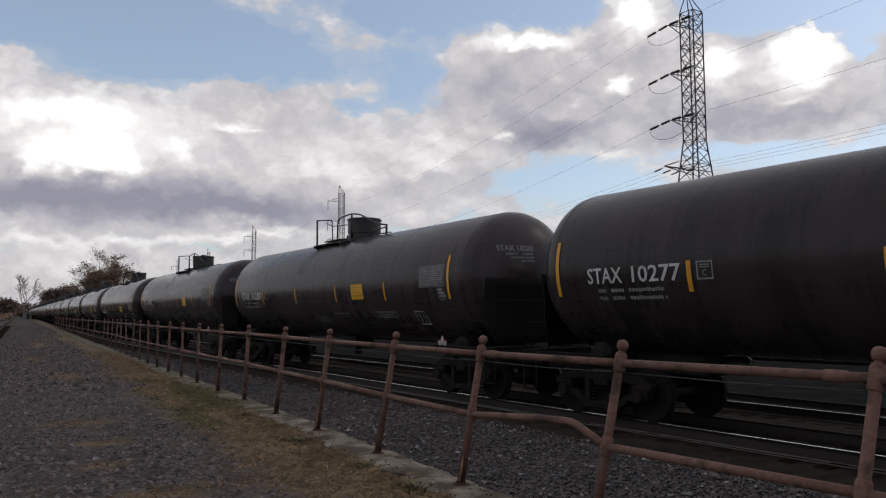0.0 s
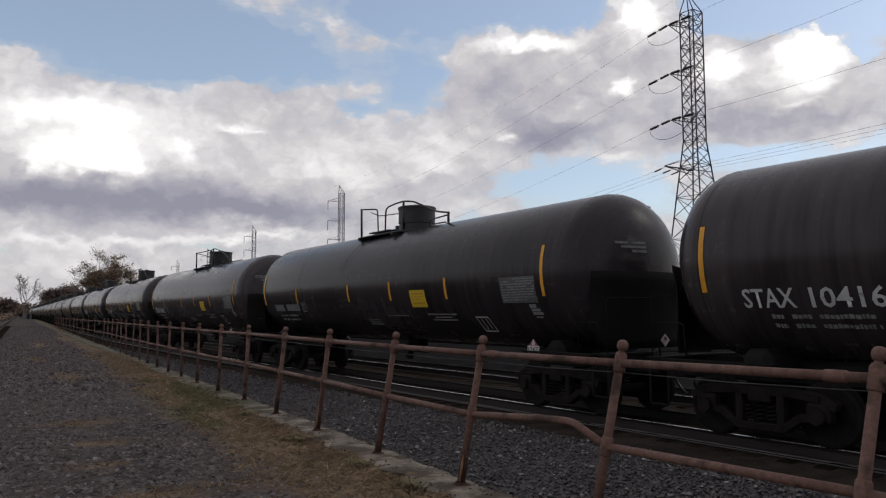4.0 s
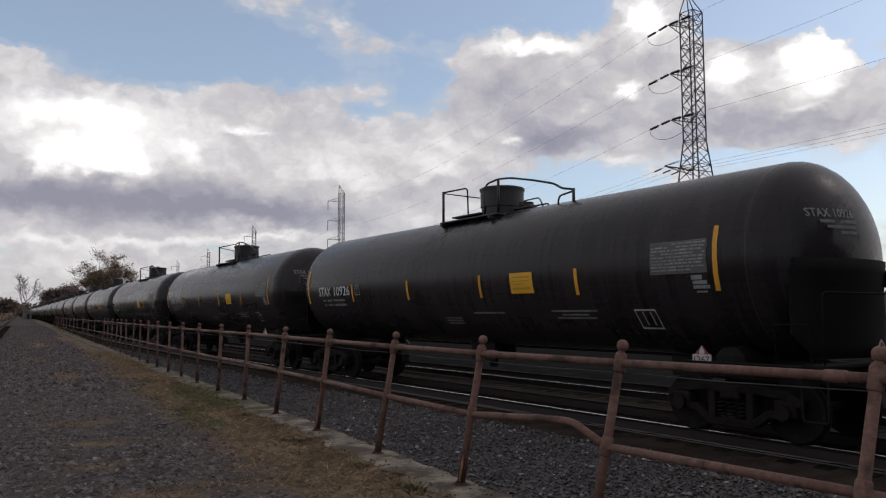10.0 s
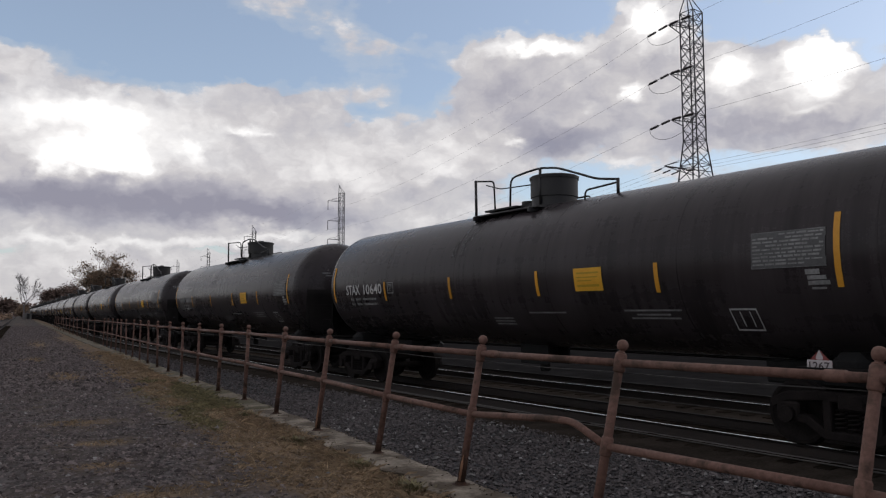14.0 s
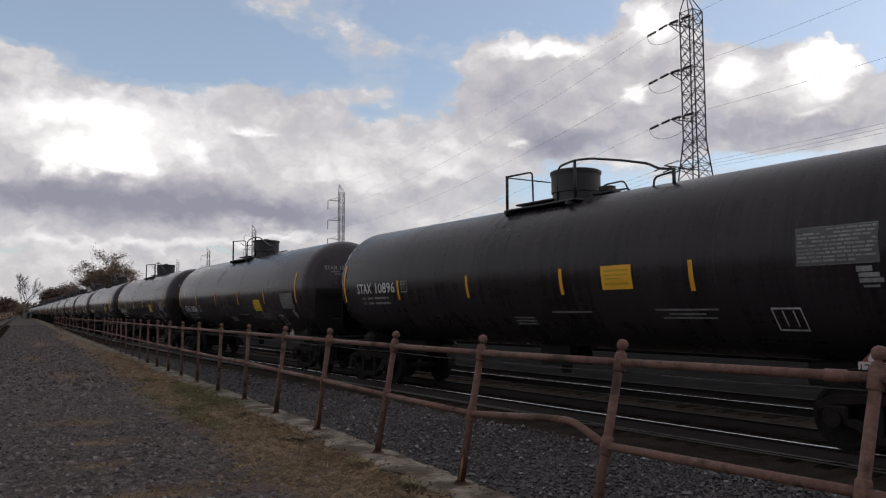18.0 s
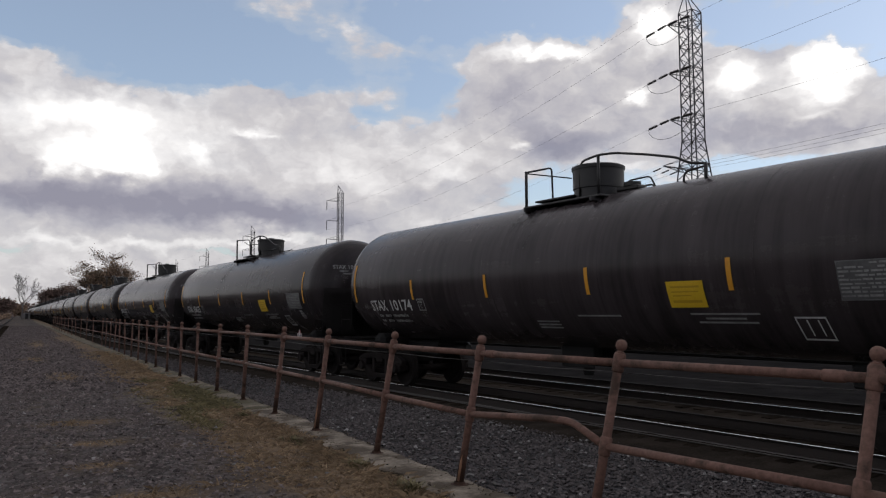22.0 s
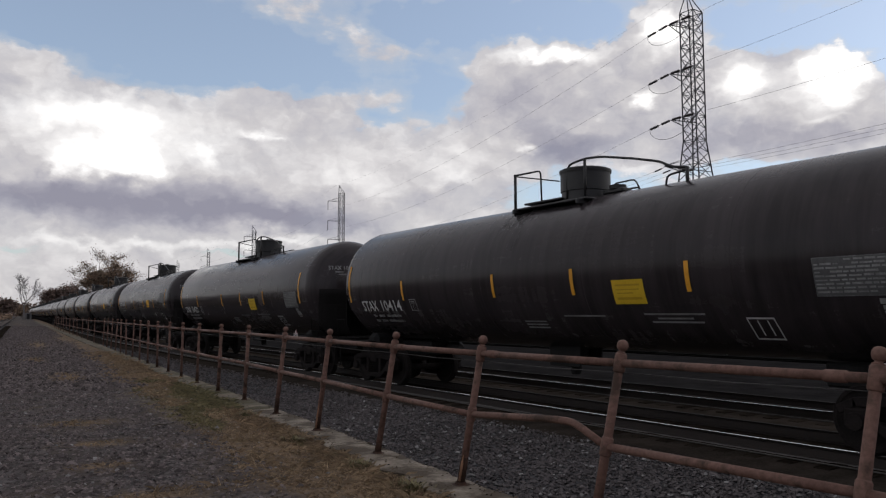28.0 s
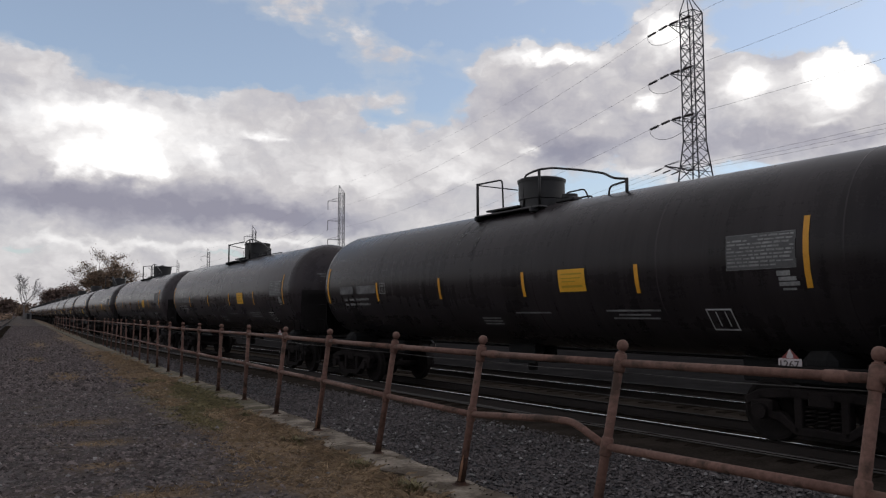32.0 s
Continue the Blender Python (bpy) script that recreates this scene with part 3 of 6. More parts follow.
def build_ground():
    """One sheet: the gravel yard, the drop behind the kerb, the ballast field and the land out to the horizon."""
    verts, faces = [], []
    xs, ys = GRID_X, GRID_Y
    for j, y in enumerate(ys):
        for i, x in enumerate(xs):
            verts.append((x, y, GRID_Z[j][i]))
    w = len(xs)
    for j in range(len(ys) - 1):
        for i in range(w - 1):
            a = j * w + i
            faces.append((a, a + 1, a + 1 + w, a + w))
    me = join_mesh("ground", verts, faces, "ground")
    me.materials.append(MAT["ballast"])
    me.materials.append(MAT["dark_ground"])
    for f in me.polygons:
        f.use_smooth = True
        # past x = 10 the sheet takes the near-black colour
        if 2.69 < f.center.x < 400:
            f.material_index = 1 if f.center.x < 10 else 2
    return tagged(new("ground", me), "worn dark gravel yard with dry brown grass patches", "ground", kind="structure")


build_ground()


def ribbon(s0, s1, step, profile, material, name, shift=0.0):
    """A strip that follows the near track, with the cross profile (offset, height)."""
    n = int((s1 - s0) / step) + 1
    verts, faces = [], []
    for i in range(n + 1):
        s = s0 + (s1 - s0) * i / n
        for o, z in profile:
            verts.append(tuple(on_track(s, o + shift, z)))
    w = len(profile)
    for i in range(n):
        for k in range(w - 1):
            a = i * w + k
            faces.append((a, a + w, a + w + 1, a + 1))
    return join_mesh(name, verts, faces, material)


HEAD = [(-0.036, -0.03), (-0.036, -0.006), (-0.028, 0.0), (0.028, 0.0), (0.036, -0.006), (0.036, -0.03)]
WEB = [(-0.07, -0.186), (-0.07, -0.176), (-0.012, -0.155), (-0.012, -0.045), (-0.034, -0.031), (0.034, -0.031), (0.012, -0.045), (0.012, -0.155),
       (0.07, -0.176), (0.07, -0.186)]


def build_track(name, shift, label):
    t = tagged(new(name), label, "railway track", kind="structure")
    for side, o in (("near", -0.7535), ("far", 0.7535)):
        for s0, s1, st in ((-120, 0, 6), (0, 90, 3), (90, 700, 40)):
            r = part("rail", ribbon(s0, s1, st, WEB, "rail", "rail", shift + o), None, t)
            bright = side == "near"
            # far heads get only this dark colour, in place of a dark reflection
            part("rail_head", ribbon(s0, s1, st, HEAD, "dull_head", "rail_head", shift + o), None, r, "running surface coloured dark")
            if bright:
                band = [(-0.030, -0.003), (-0.028, 0.0012), (0.002, 0.0014), (0.004, -0.003)]
                part("polished_band", ribbon(s0, s1, st, band, "railhead", "polished_band", shift + o), None, r, "bright polished running band")
        if side == "near":
            # highlight along the rail's foot, laid on as a paler strip
            edge = [(-0.078, -0.188), (-0.074, -0.174), (-0.050, -0.168), (-0.046, -0.176)]
            part("rail_foot", ribbon(-120, 200, 4, edge, "pale_steel", "rail_foot", shift + o), None, t, "rail foot edge with its highlight put in as a pale strip")
    return t


near_track = build_track("near_track", 0.0, "steel rails on dark timber sleepers under the train")
far_track = build_track("far_track", TRACK_GAP, "second pair of steel rails beside the train's track")
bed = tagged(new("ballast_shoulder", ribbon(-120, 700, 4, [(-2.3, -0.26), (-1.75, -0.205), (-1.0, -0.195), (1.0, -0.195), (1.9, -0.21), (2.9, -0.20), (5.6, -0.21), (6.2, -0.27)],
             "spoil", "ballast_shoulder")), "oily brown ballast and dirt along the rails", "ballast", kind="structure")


def build_conduit():
    """A thin steel pipe that lies on the sleeper ends outside the near rail."""
    pts = [on_track(s, -1.02 - 0.06 * math.sin(s * 0.21), -0.165) for s in np.arange(-20.0, 70.0, 1.5)]
    tagged(part("conduit", tube(pts, 0.013, 6), "pale_steel", None), "thin worn steel conduit lying on the sleeper ends", "pipe")


build_conduit()


def build_ties():
    me = bpy.data.meshes.new("sleeper")
    b = box((0.23, 2.6, 0.10), (0, 0, -0.240), 0.012)
    b.to_mesh(me)
    b.free()
    me.materials.append(MAT["tie"])
    for track, shift in ((near_track, 0.0), (far_track, TRACK_GAP)):
        rng = random.Random(5)
        s = -4.0
        while s < 60:
            o = part("sleeper", me, None, track)
            q = on_track(s, shift)
            o.matrix_local = pose(q.x, q.y, rng.uniform(0.0, 0.012), 0, 0, heading(s, 2) + rng.uniform(-1.2, 1.2))
            s += 0.53


build_ties()


def build_kerb():
    """The old platform's concrete edging in poured lengths, worn at the edges."""
    k = empty("kerb", pose(0, 0, 0), "old weathered concrete edging under the fence", "kerb", kind="structure")
    rng = random.Random(11)
    y = 0.6 - 5 * 3.05
    while y < 34:
        ln = 3.05
        bm = bmesh.new()
        n = 26
        ring = []
        for i in range(n + 1):
            yy = y + 0.008 + (ln - 0.016) * i / n
            w0, w1 = rng.uniform(-0.03, 0.05) + (0.05 if rng.random() < 0.15 else 0), rng.uniform(-0.03, 0.015)
            t = rng.uniform(-0.008, 0.006)
            lay = -0.011 * max(0.0, yy - 11.0)
            prof = [(KERB_IN + w0, PLAT_Z - 0.12), (KERB_IN + w0, PLAT_Z + 0.012 + t), (KERB_IN + 0.03 + w0, PLAT_Z + 0.02), (2.73, PLAT_Z + 0.024 + t * 0.5),
                    (KERB_OUT - 0.03 + w1, PLAT_Z + 0.02), (KERB_OUT + w1, PLAT_Z - 0.01 + t), (KERB_OUT + 0.02, BALLAST_Z - 0.2)]
            ring.append([bm.verts.new((px + lay, yy, pz)) for px, pz in prof])
        for a, b in zip(ring, ring[1:]):
            for i in range(len(a) - 1):
                bm.faces.new((a[i], a[i + 1], b[i + 1], b[i]))
        bm.faces.new(ring[0][::-1])
        bm.faces.new(ring[-1])
        bmesh.ops.recalc_face_normals(bm, faces=bm.faces[:])
        part("concrete_length", smooth(bm, 35), "kerb" if y < 9 else "kerb_dirty", k)
        y += ln
    far = bmesh.new()
    add_box(far, (0.42, 120, 0.5), pose(1.95, 33 + 61.5, PLAT_Z - 0.235, 0, 0, 0.5))
    part("far_length", far, "kerb_dirty", k)
    return k


build_kerb()

# ---- fence ----
# feet and tops of the nearest posts; the rest stand at an even spacing
FEET = [(2.79, 0.35), (2.79, 1.85), (2.79, 3.32), (2.79, 4.76), (2.76, 6.16), (2.74, 7.68), (2.74, 9.18), (2.78, 10.88), (2.72, 12.30), (2.72, 14.0), (2.70, 15.45),
        (2.70, 17.0), (2.69, 18.5)]
TOPS = [(3.0, 0.33), (3.06, 1.83), (2.97, 3.25), (2.88, 4.60), (2.83, 5.95), (2.80, 7.50), (2.81, 9.08), (2.82, 10.86), (2.75, 12.29), (2.74, 14.0), (2.71, 15.45),
        (2.71, 17.0), (2.68, 18.5)]
MIDS = [0.53, 0.525, 0.502, 0.527, 0.532, 0.545, 0.54, 0.54, 0.54, 0.54, 0.54, 0.54, 0.54]


def build_fence():
    f = empty("fence", pose(2.78, 0, PLAT_Z), "rusty red-painted pipe railing with ball-topped posts", "fence")
    inv = Vector((-2.78, 0, -PLAT_Z))
    feet = [Vector((x, y, PLAT_Z + 0.02)) for x, y in FEET]
    tops = [Vector((x, y, PLAT_Z + 1.012 + (0.02 if i < 2 else 0.006 if i == 2 else 0))) for i, (x, y) in enumerate(TOPS)]
    back = 8
    feet = [Vector((2.79, FEET[0][1] - 1.5 * j, PLAT_Z + 0.02)) for j in range(back, 0, -1)] + feet
    tops = [Vector((2.95, TOPS[0][1] - 1.5 * j, PLAT_Z + 1.02)) for j in range(back, 0, -1)] + tops
    y = FEET[-1][1] + 1.56
    rng = random.Random(3)
    while y < 33.2:
        feet.append(Vector((2.69, y, PLAT_Z + 0.02)))
        tops.append(Vector((2.70 + rng.uniform(-0.03, 0.03), y + rng.uniform(-0.04, 0.04), PLAT_Z + 1.012)))
        y += 1.56
    for i in range(12):
        x = 2.68 - 0.0130 * 3.4 * (i + 1)
        feet.append(Vector((x, 33.0 + 3.4 * (i + 1), PLAT_Z)))
        tops.append(Vector((x + rng.uniform(-0.04, 0.04), 33.0 + 3.4 * (i + 1), PLAT_Z + 1.012)))
    mids = [0.53] * back + MIDS + [0.53] * (len(feet) - len(MIDS) - back)
    ball = lathe([(0.0, 0.0), (0.030, 0.0), (0.036, 0.012), (0.036, 0.020), (0.024, 0.026), (0.022, 0.034), (0.034, 0.042), (0.042, 0.058), (0.0445, 0.074), (0.042, 0.090),
                  (0.033, 0.106), (0.018, 0.116), (0.0, 0.119)], 16)
    ball_me = bpy.data.meshes.new("finial")
    ball.to_mesh(ball_me)
    ball.free()
    ball_me.materials.append(MAT["pipe"])
    flange = lathe([(0.0, 0.012), (0.035, 0.014), (0.036, 0.03), (0.045, 0.014), (0.072, 0.010), (0.074, 0.0), (0.0, 0.0)], 14)
    fl_me = bpy.data.meshes.new("foot_flange")
    flange.to_mesh(fl_me)
    flange.free()
    fl_me.materials.append(MAT["rust"])
    joints_t, joints_m = [], []
    for i, (a, b) in enumerate(zip(feet, tops)):
        seg = 12 if back - 1 < i < back + 10 else 6
        d = b - a
        slim = 1.0 if i < back + 9 else 0.82
        post = part("post", tube([a + inv, b + inv], [0.0275 * slim, 0.025 * slim], seg), "pipe", f)
        fin = part("finial", ball_me, None, post)
        fin.matrix_local = Matrix.Translation(b + inv - d.normalized() * 0.004) @ Matrix.Scale(0.74, 4) @ d.to_track_quat("Z", "Y").to_matrix().to_4x4()
        jt = a + d * ((0.964 - 0.02) / 0.992)
        jm = a + d * ((mids[i] - 0.02) / 0.992)
        joints_t.append(jt)
        joints_m.append(jm)
        if back - 2 < i < back + 14:
            fl = part("foot_flange", fl_me, None, post)
            fl.location = a + inv - Vector((0, 0, 0.008))
            up = 0.10 + 0.05 * (i % 3)
            part("rusted_foot", tube([a + inv, a + inv + d * up * 0.7, a + inv + d * up], [0.0292, 0.0288, 0.0274], seg), "rust", post, "dark flaking rust at the foot")
            if i in (back + 5, back + 3):
                side = Vector((-0.021, -0.012, 0)) + inv
                part("bare_streak", tube([a + side + d * 0.03, a + side + d * 0.16, a + side + d * (0.30 if i == back + 5 else 0.22)], [0.010, 0.011, 0.002], 6), "bare", post, "paler orange bare rust")
            for j in (jt, jm):
                part("collar", tube([j + inv - d.normalized() * 0.055, j + inv - d.normalized() * 0.045, j + inv + d.normalized() * 0.045, j + inv + d.normalized() * 0.055],
                                    [0.028, 0.034, 0.034, 0.028], seg), "pipe", post)
    for nm, run in (("top_rail", joints_t), ("middle_rail", joints_m)):
        for i, (a, b) in enumerate(zip(run, run[1:])):
            pts = [a + inv, b + inv]
            if nm == "middle_rail" and i == back + 2:
                # the bent length: nearly level from the far post, then a kink and a drop to the near one
                k = a.lerp(b, 0.215) + inv
                k.z += 0.095
                k.x += 0.015
                k2 = a.lerp(b, 0.36) + inv
                k2.z += 0.086
                pts = bend([a + inv, k, k2, b + inv], 0.07, 4)
            part(nm, tube(pts, 0.0228, 12 if back - 1 < i < back + 10 else 6), "pipe", f)
            if back - 1 < i < back + 6 and nm == "top_rail":
                c = a.lerp(b, 0.12 if i == back + 1 else 0.9) + inv
                d = (b - a).normalized()
                part("pipe_sleeve", tube([c - d * 0.05, c - d * 0.045, c + d * 0.045, c + d * 0.05], [0.023, 0.028, 0.028, 0.023], 12), "pipe", f)
    # a thin strand tied to the posts just under the top rail
    drop = Vector((0.03, 0, -0.056))
    for i, (a, b) in enumerate(zip(joints_t, joints_t[1:])):
        if back - 2 < i < back + 26:
            m_ = a.lerp(b, 0.5) + Vector((0, 0, -0.008))
            part("strand", tube([a + drop + inv, m_ + drop + inv, b + drop + inv], 0.0032, 5), "strand", f, "thin dull wire strand")
    return f


build_fence()

# ---- tank cars ----
RT, ZT = 1.54, 2.71             # the tank's radius and the height of its axis above the rail
MID = 0.21                      # the tank's middle, ahead of the middle of its tapes
SEAM, DISH = 7.60, 0.93         # half length of the straight shell, depth of the heads
# nose at +x; the side towards the yard is -y


def curved_sheet(u0, u1, z0, z1, lift=0.012, slant=0.0, nu=1, nz=3):
    """A sheet that lies on the tank's side between two heights."""
    bm = bmesh.new()
    a0, a1 = math.asin((z0 - ZT) / RT), math.asin((z1 - ZT) / RT)
    rows = []
    for j in range(nz + 1):
        a = a0 + (a1 - a0) * j / nz
        rows.append([bm.verts.new((u0 + (u1 - u0) * i / nu + slant * j / nz, -(RT + lift) * math.cos(a), ZT + (RT + lift) * math.sin(a))) for i in range(nu + 1)])
    for p0, p1 in zip(rows, rows[1:]):
        for i in range(nu):
            bm.faces.new((p0[i], p1[i], p1[i + 1], p0[i + 1]))
    for f in bm.faces:
        f.smooth = True
    bmesh.ops.recalc_face_normals(bm, faces=bm.faces[:])
    return bm


GLYPHS = {}


def lettering(text, u0, u1, z0, z1, lift=0.014):
    """Stencilled characters laid on the tank's side, read from outside."""
    if text not in GLYPHS:
        cu = bpy.data.curves.new("stencil", "FONT")
        cu.body, cu.size, cu.resolution_u = text, 1.0, 2
        cu.offset = 0.014
        ob = bpy.data.objects.new("stencil", cu)
        scene.collection.objects.link(ob)
        GLYPHS[text] = bpy.data.meshes.new_from_object(ob.evaluated_get(bpy.context.evaluated_depsgraph_get()))
        bpy.data.objects.remove(ob)
        bpy.data.curves.remove(cu)
    me = GLYPHS[text].copy()
    co = np.array([v.co for v in me.vertices])
    lo, hi = co.min(0), co.max(0)
    for v in me.vertices:
        # from the yard the letters run from the car's tail towards its nose
        u = u0 + (u1 - u0) * (v.co.x - lo[0]) / (hi[0] - lo[0])
        z = z0 + (z1 - z0) * (v.co.y - lo[1]) / (hi[1] - lo[1])
        a = math.asin((z - ZT) / RT)
        v.co = (u, -(RT + lift) * math.cos(a), ZT + (RT + lift) * math.sin(a))
    me.name = "stencil"
    return me


def head_lettering(text, y0, y1, z0, z1):
    """Stencilled characters on the dished nose, read from ahead of the car."""
    me = lettering(text, y0, y1, ZT, ZT + 1.0)
    for v in me.vertices:
        yy = v.co.x
        zz = z0 + (z1 - z0) * RT * math.sin(math.asin(max(-1.0, min(1.0, (v.co.z - ZT) / (RT + 0.014)))))
        r = math.hypot(yy, zz - ZT) / RT
        v.co = (MID + SEAM + DISH * math.sqrt(max(0.0, 1 - r * r)) + 0.010, yy, zz)
    return me


def flat_text(text, u0, u1, z0, z1, y):
    """Numerals on an upright plate that faces the yard."""
    if text not in CAR_BITS:
        me = lettering(text, u0, u1, ZT, ZT + 1.0)
        for v in me.vertices:
            a = math.asin(max(-1.0, min(1.0, (v.co.z - ZT) / (RT + 0.014))))
            v.co = (v.co.x, y, z0 + (z1 - z0) * RT * math.sin(a))
        me.materials.append(MAT["numeral"])
        CAR_BITS[text] = me
    return CAR_BITS[text]


def bars(rows, lift=0.012):
    bm = bmesh.new()
    for u0, u1, z0, z1 in rows:
        q = curved_sheet(u0, u1, z0, z1, lift, nz=1)
        me = bpy.data.meshes.new("t")
        q.to_mesh(me)
        q.free()
        bm.from_mesh(me)
        bpy.data.meshes.remove(me)
    return bm


def tank_shell():
    prof = []
    for i in range(11):
        a = math.pi / 2 * i / 10
        prof.append((RT * math.sin(a), -SEAM - DISH * math.cos(a)))
    for k in range(1, 5):
        prof.append((RT, -SEAM + 2 * SEAM * k / 5))
    for i in range(10, -1, -1):
        a = math.pi / 2 * i / 10
        prof.append((RT * math.sin(a), SEAM + DISH * math.cos(a)))
    prof = [(max(r, 0.0), h) for r, h in prof]
    return lathe(prof, 56, "X", Matrix.Translation((MID, 0, ZT)))


def seam_ring(u):
    return lathe([(RT - 0.006, -0.014), (RT + 0.0015, -0.010), (RT + 0.0025, 0.0), (RT + 0.0015, 0.010), (RT - 0.006, 0.014)], 56, "X", Matrix.Translation((u + MID, 0, ZT)))


def head_shield(sign):
    """The dished plate before the lower half of a tank head, square at its top corners."""
    bm = bmesh.new()
    grid = []
    for j in range(9):
        z = ZT - 0.05 - 1.42 * j / 8
        wide = 1.27 if j < 7 else 1.27 - 0.13 * (j - 6)
        row = []
        for i in range(13):
            y = wide * (i / 6 - 1)
            r = 0.98 * math.hypot(y, max(z - ZT, -0.45)) / RT
            row.append((MID + sign * (SEAM + DISH * math.sqrt(max(0.05, 1 - r * r)) + (0.035 if sign > 0 else 0.13)), y, z))
        grid.append(row)
    front = [[bm.verts.new(q) for q in row] for row in grid]
    back = [[bm.verts.new((x - sign * 0.03, y, z)) for x, y, z in row] for row in grid]
    for j in range(8):
        for i in range(12):
            bm.faces.new((front[j][i], front[j][i + 1], front[j + 1][i + 1], front[j + 1][i])).smooth = True
            bm.faces.new((back[j][i], back[j + 1][i], back[j + 1][i + 1], back[j][i + 1]))
    for i in range(12):
        bm.faces.new((front[0][i], back[0][i], back[0][i + 1], front[0][i + 1]))
        bm.faces.new((front[8][i], front[8][i + 1], back[8][i + 1], back[8][i]))
    for j in range(8):
        bm.faces.new((front[j][0], front[j + 1][0], back[j + 1][0], back[j][0]))
        bm.faces.new((front[j][12], back[j][12], back[j + 1][12], front[j + 1][12]))
    bmesh.ops.recalc_face_normals(bm, faces=bm.faces[:])
    return bm


def head_dust():
    """A thin smear of pale dust on the nose above its shield."""
    bm = bmesh.new()
    grid = []
    for j in range(9):
        zz = 2.70 + 0.78 * j / 8
        row = []
        for i in range(11):
            yy = -1.05 + 1.25 * i / 10
            r = min(0.97, math.hypot(yy, zz - ZT) / RT)
            row.append(bm.verts.new((MID + SEAM + DISH * math.sqrt(1 - r * r) + 0.006, yy, zz)))
        grid.append(row)
    for a, b in zip(grid, grid[1:]):
        for i in range(10):
            bm.faces.new((a[i], a[i + 1], b[i + 1], b[i])).smooth = True
    bmesh.ops.recalc_face_normals(bm, faces=bm.faces[:])
    return bm


def wheel_mesh():
    r = 0.457
    prof = [(0.0, -0.02), (0.10, -0.03), (0.12, 0.0), (0.16, 0.035), (0.33, 0.045), (0.385, 0.05), (0.40, 0.065), (r - 0.01, 0.065), (r, 0.055), (r + 0.002, -0.03),
            (r + 0.026, -0.042), (r + 0.026, -0.066), (r - 0.02, -0.07), (0.385, -0.07), (0.33, -0.03), (0.15, -0.06), (0.10, -0.10), (0.0, -0.10)]
    return lathe(prof, 28, "Y")


def side_frame():
    """A cast truck side: two boxes over the axle ends, an arched top bar, a dropped bottom bar and columns by the springs."""
    bm = bmesh.new()
    top = [(-1.12, 0.60), (-0.92, 0.70), (-0.45, 0.74), (0.45, 0.74), (0.92, 0.70), (1.12, 0.60)]
    bot = [(-1.02, 0.44), (-0.62, 0.40), (-0.36, 0.22), (0.36, 0.22), (0.62, 0.40), (1.02, 0.44)]
    for run, h in ((top, 0.13), (bot, 0.12)):
        for (xa, za), (xb, zb) in zip(run, run[1:]):
            ln = math.hypot(xb - xa, zb - za)
            add_box(bm, (ln + 0.05, 0.17, h), pose((xa + xb) / 2, 0, (za + zb) / 2, 0, -math.degrees(math.atan2(zb - za, xb - xa)), 0), 0.015)
    for x in (-0.33, 0.33):
        add_box(bm, (0.12, 0.17, 0.48), pose(x, 0, 0.48), 0.015)
    for x in (-0.89, 0.89):
        add_box(bm, (0.34, 0.2, 0.27), pose(x, 0, 0.50), 0.03)
    return bm


def spring_nest():
    bm = bmesh.new()
    for x in (-0.18, 0.0, 0.18):
        pts = []
        for i in range(41):
            a = i / 40 * 2 * math.pi * 4.5
            pts.append((x + 0.07 * math.cos(a), 0.07 * math.sin(a), 0.29 + 0.27 * i / 40))
        add_tube(bm, pts, 0.015, 5)
    return bm


CAR_BITS = {}


def bit(key, maker, material):
    """A mesh that all cars share."""
    if key not in CAR_BITS:
        bm = maker()
        me = bpy.data.meshes.new(key)
        bm.to_mesh(me)
        bm.free()
        me.materials.append(MAT[material])
        CAR_BITS[key] = me
    return CAR_BITS[key]


def handrail(parent, name, pts, r=0.021, round_=0.09):
    return part(name, tube(bend(pts, round_), r, 7), "black", parent)


def build_truck(car, u):
    t = new("truck")
    t.parent = car
    t.location = (u, 0, 0)
    t["label"] = "grimy cast steel four-wheel truck"
    for y in (-1.0, 1.0):
        o = part("side_frame", bit("side_frame", side_frame, "iron"), None, t)
        o.location = (0, y, 0)
        o = part("spring_nest", bit("spring_nest", spring_nest, "iron"), None, t)
        o.location = (0, y, 0)
    part("truck_bolster", bit("truck_bolster", lambda: box((0.36, 2.2, 0.22), (0, 0, 0.68), 0.03), "iron"), None, t)
    for x in (-0.89, 0.89):
        for y in (-0.7535, 0.7535):
            w = part("wheel", bit("wheel", wheel_mesh, "tread"), None, t)
            w.matrix_local = pose(x, y, 0.457, 0, 0, 0 if y > 0 else 180)
            w["spins"] = 1 if y > 0 else -1
        part("axle", bit("axle", lambda: tube([(0, -1.12, 0.457), (0, 1.12, 0.457)], 0.08, 10), "iron"), None, t).location = (x, 0, 0)
        for y in (-1.12, 1.12):
            part("bearing_cap", bit("bearing_cap", lambda: lathe([(0, -0.05), (0.115, -0.05), (0.125, 0.0), (0.11, 0.05), (0.07, 0.06), (0, 0.06)], 14, "Y"), "iron"), None, t).matrix_local = pose(x, y, 0.457)
        for y in (-0.7, 0.7):
            sx_ = 1 if x > 0 else -1
            part("brake_shoe", bit("brake_shoe", lambda: box((0.06, 0.12, 0.32), (0, 0, 0.43), 0.015), "iron"), None, t).location = (x - sx_ * 0.52, y, 0)
    return t


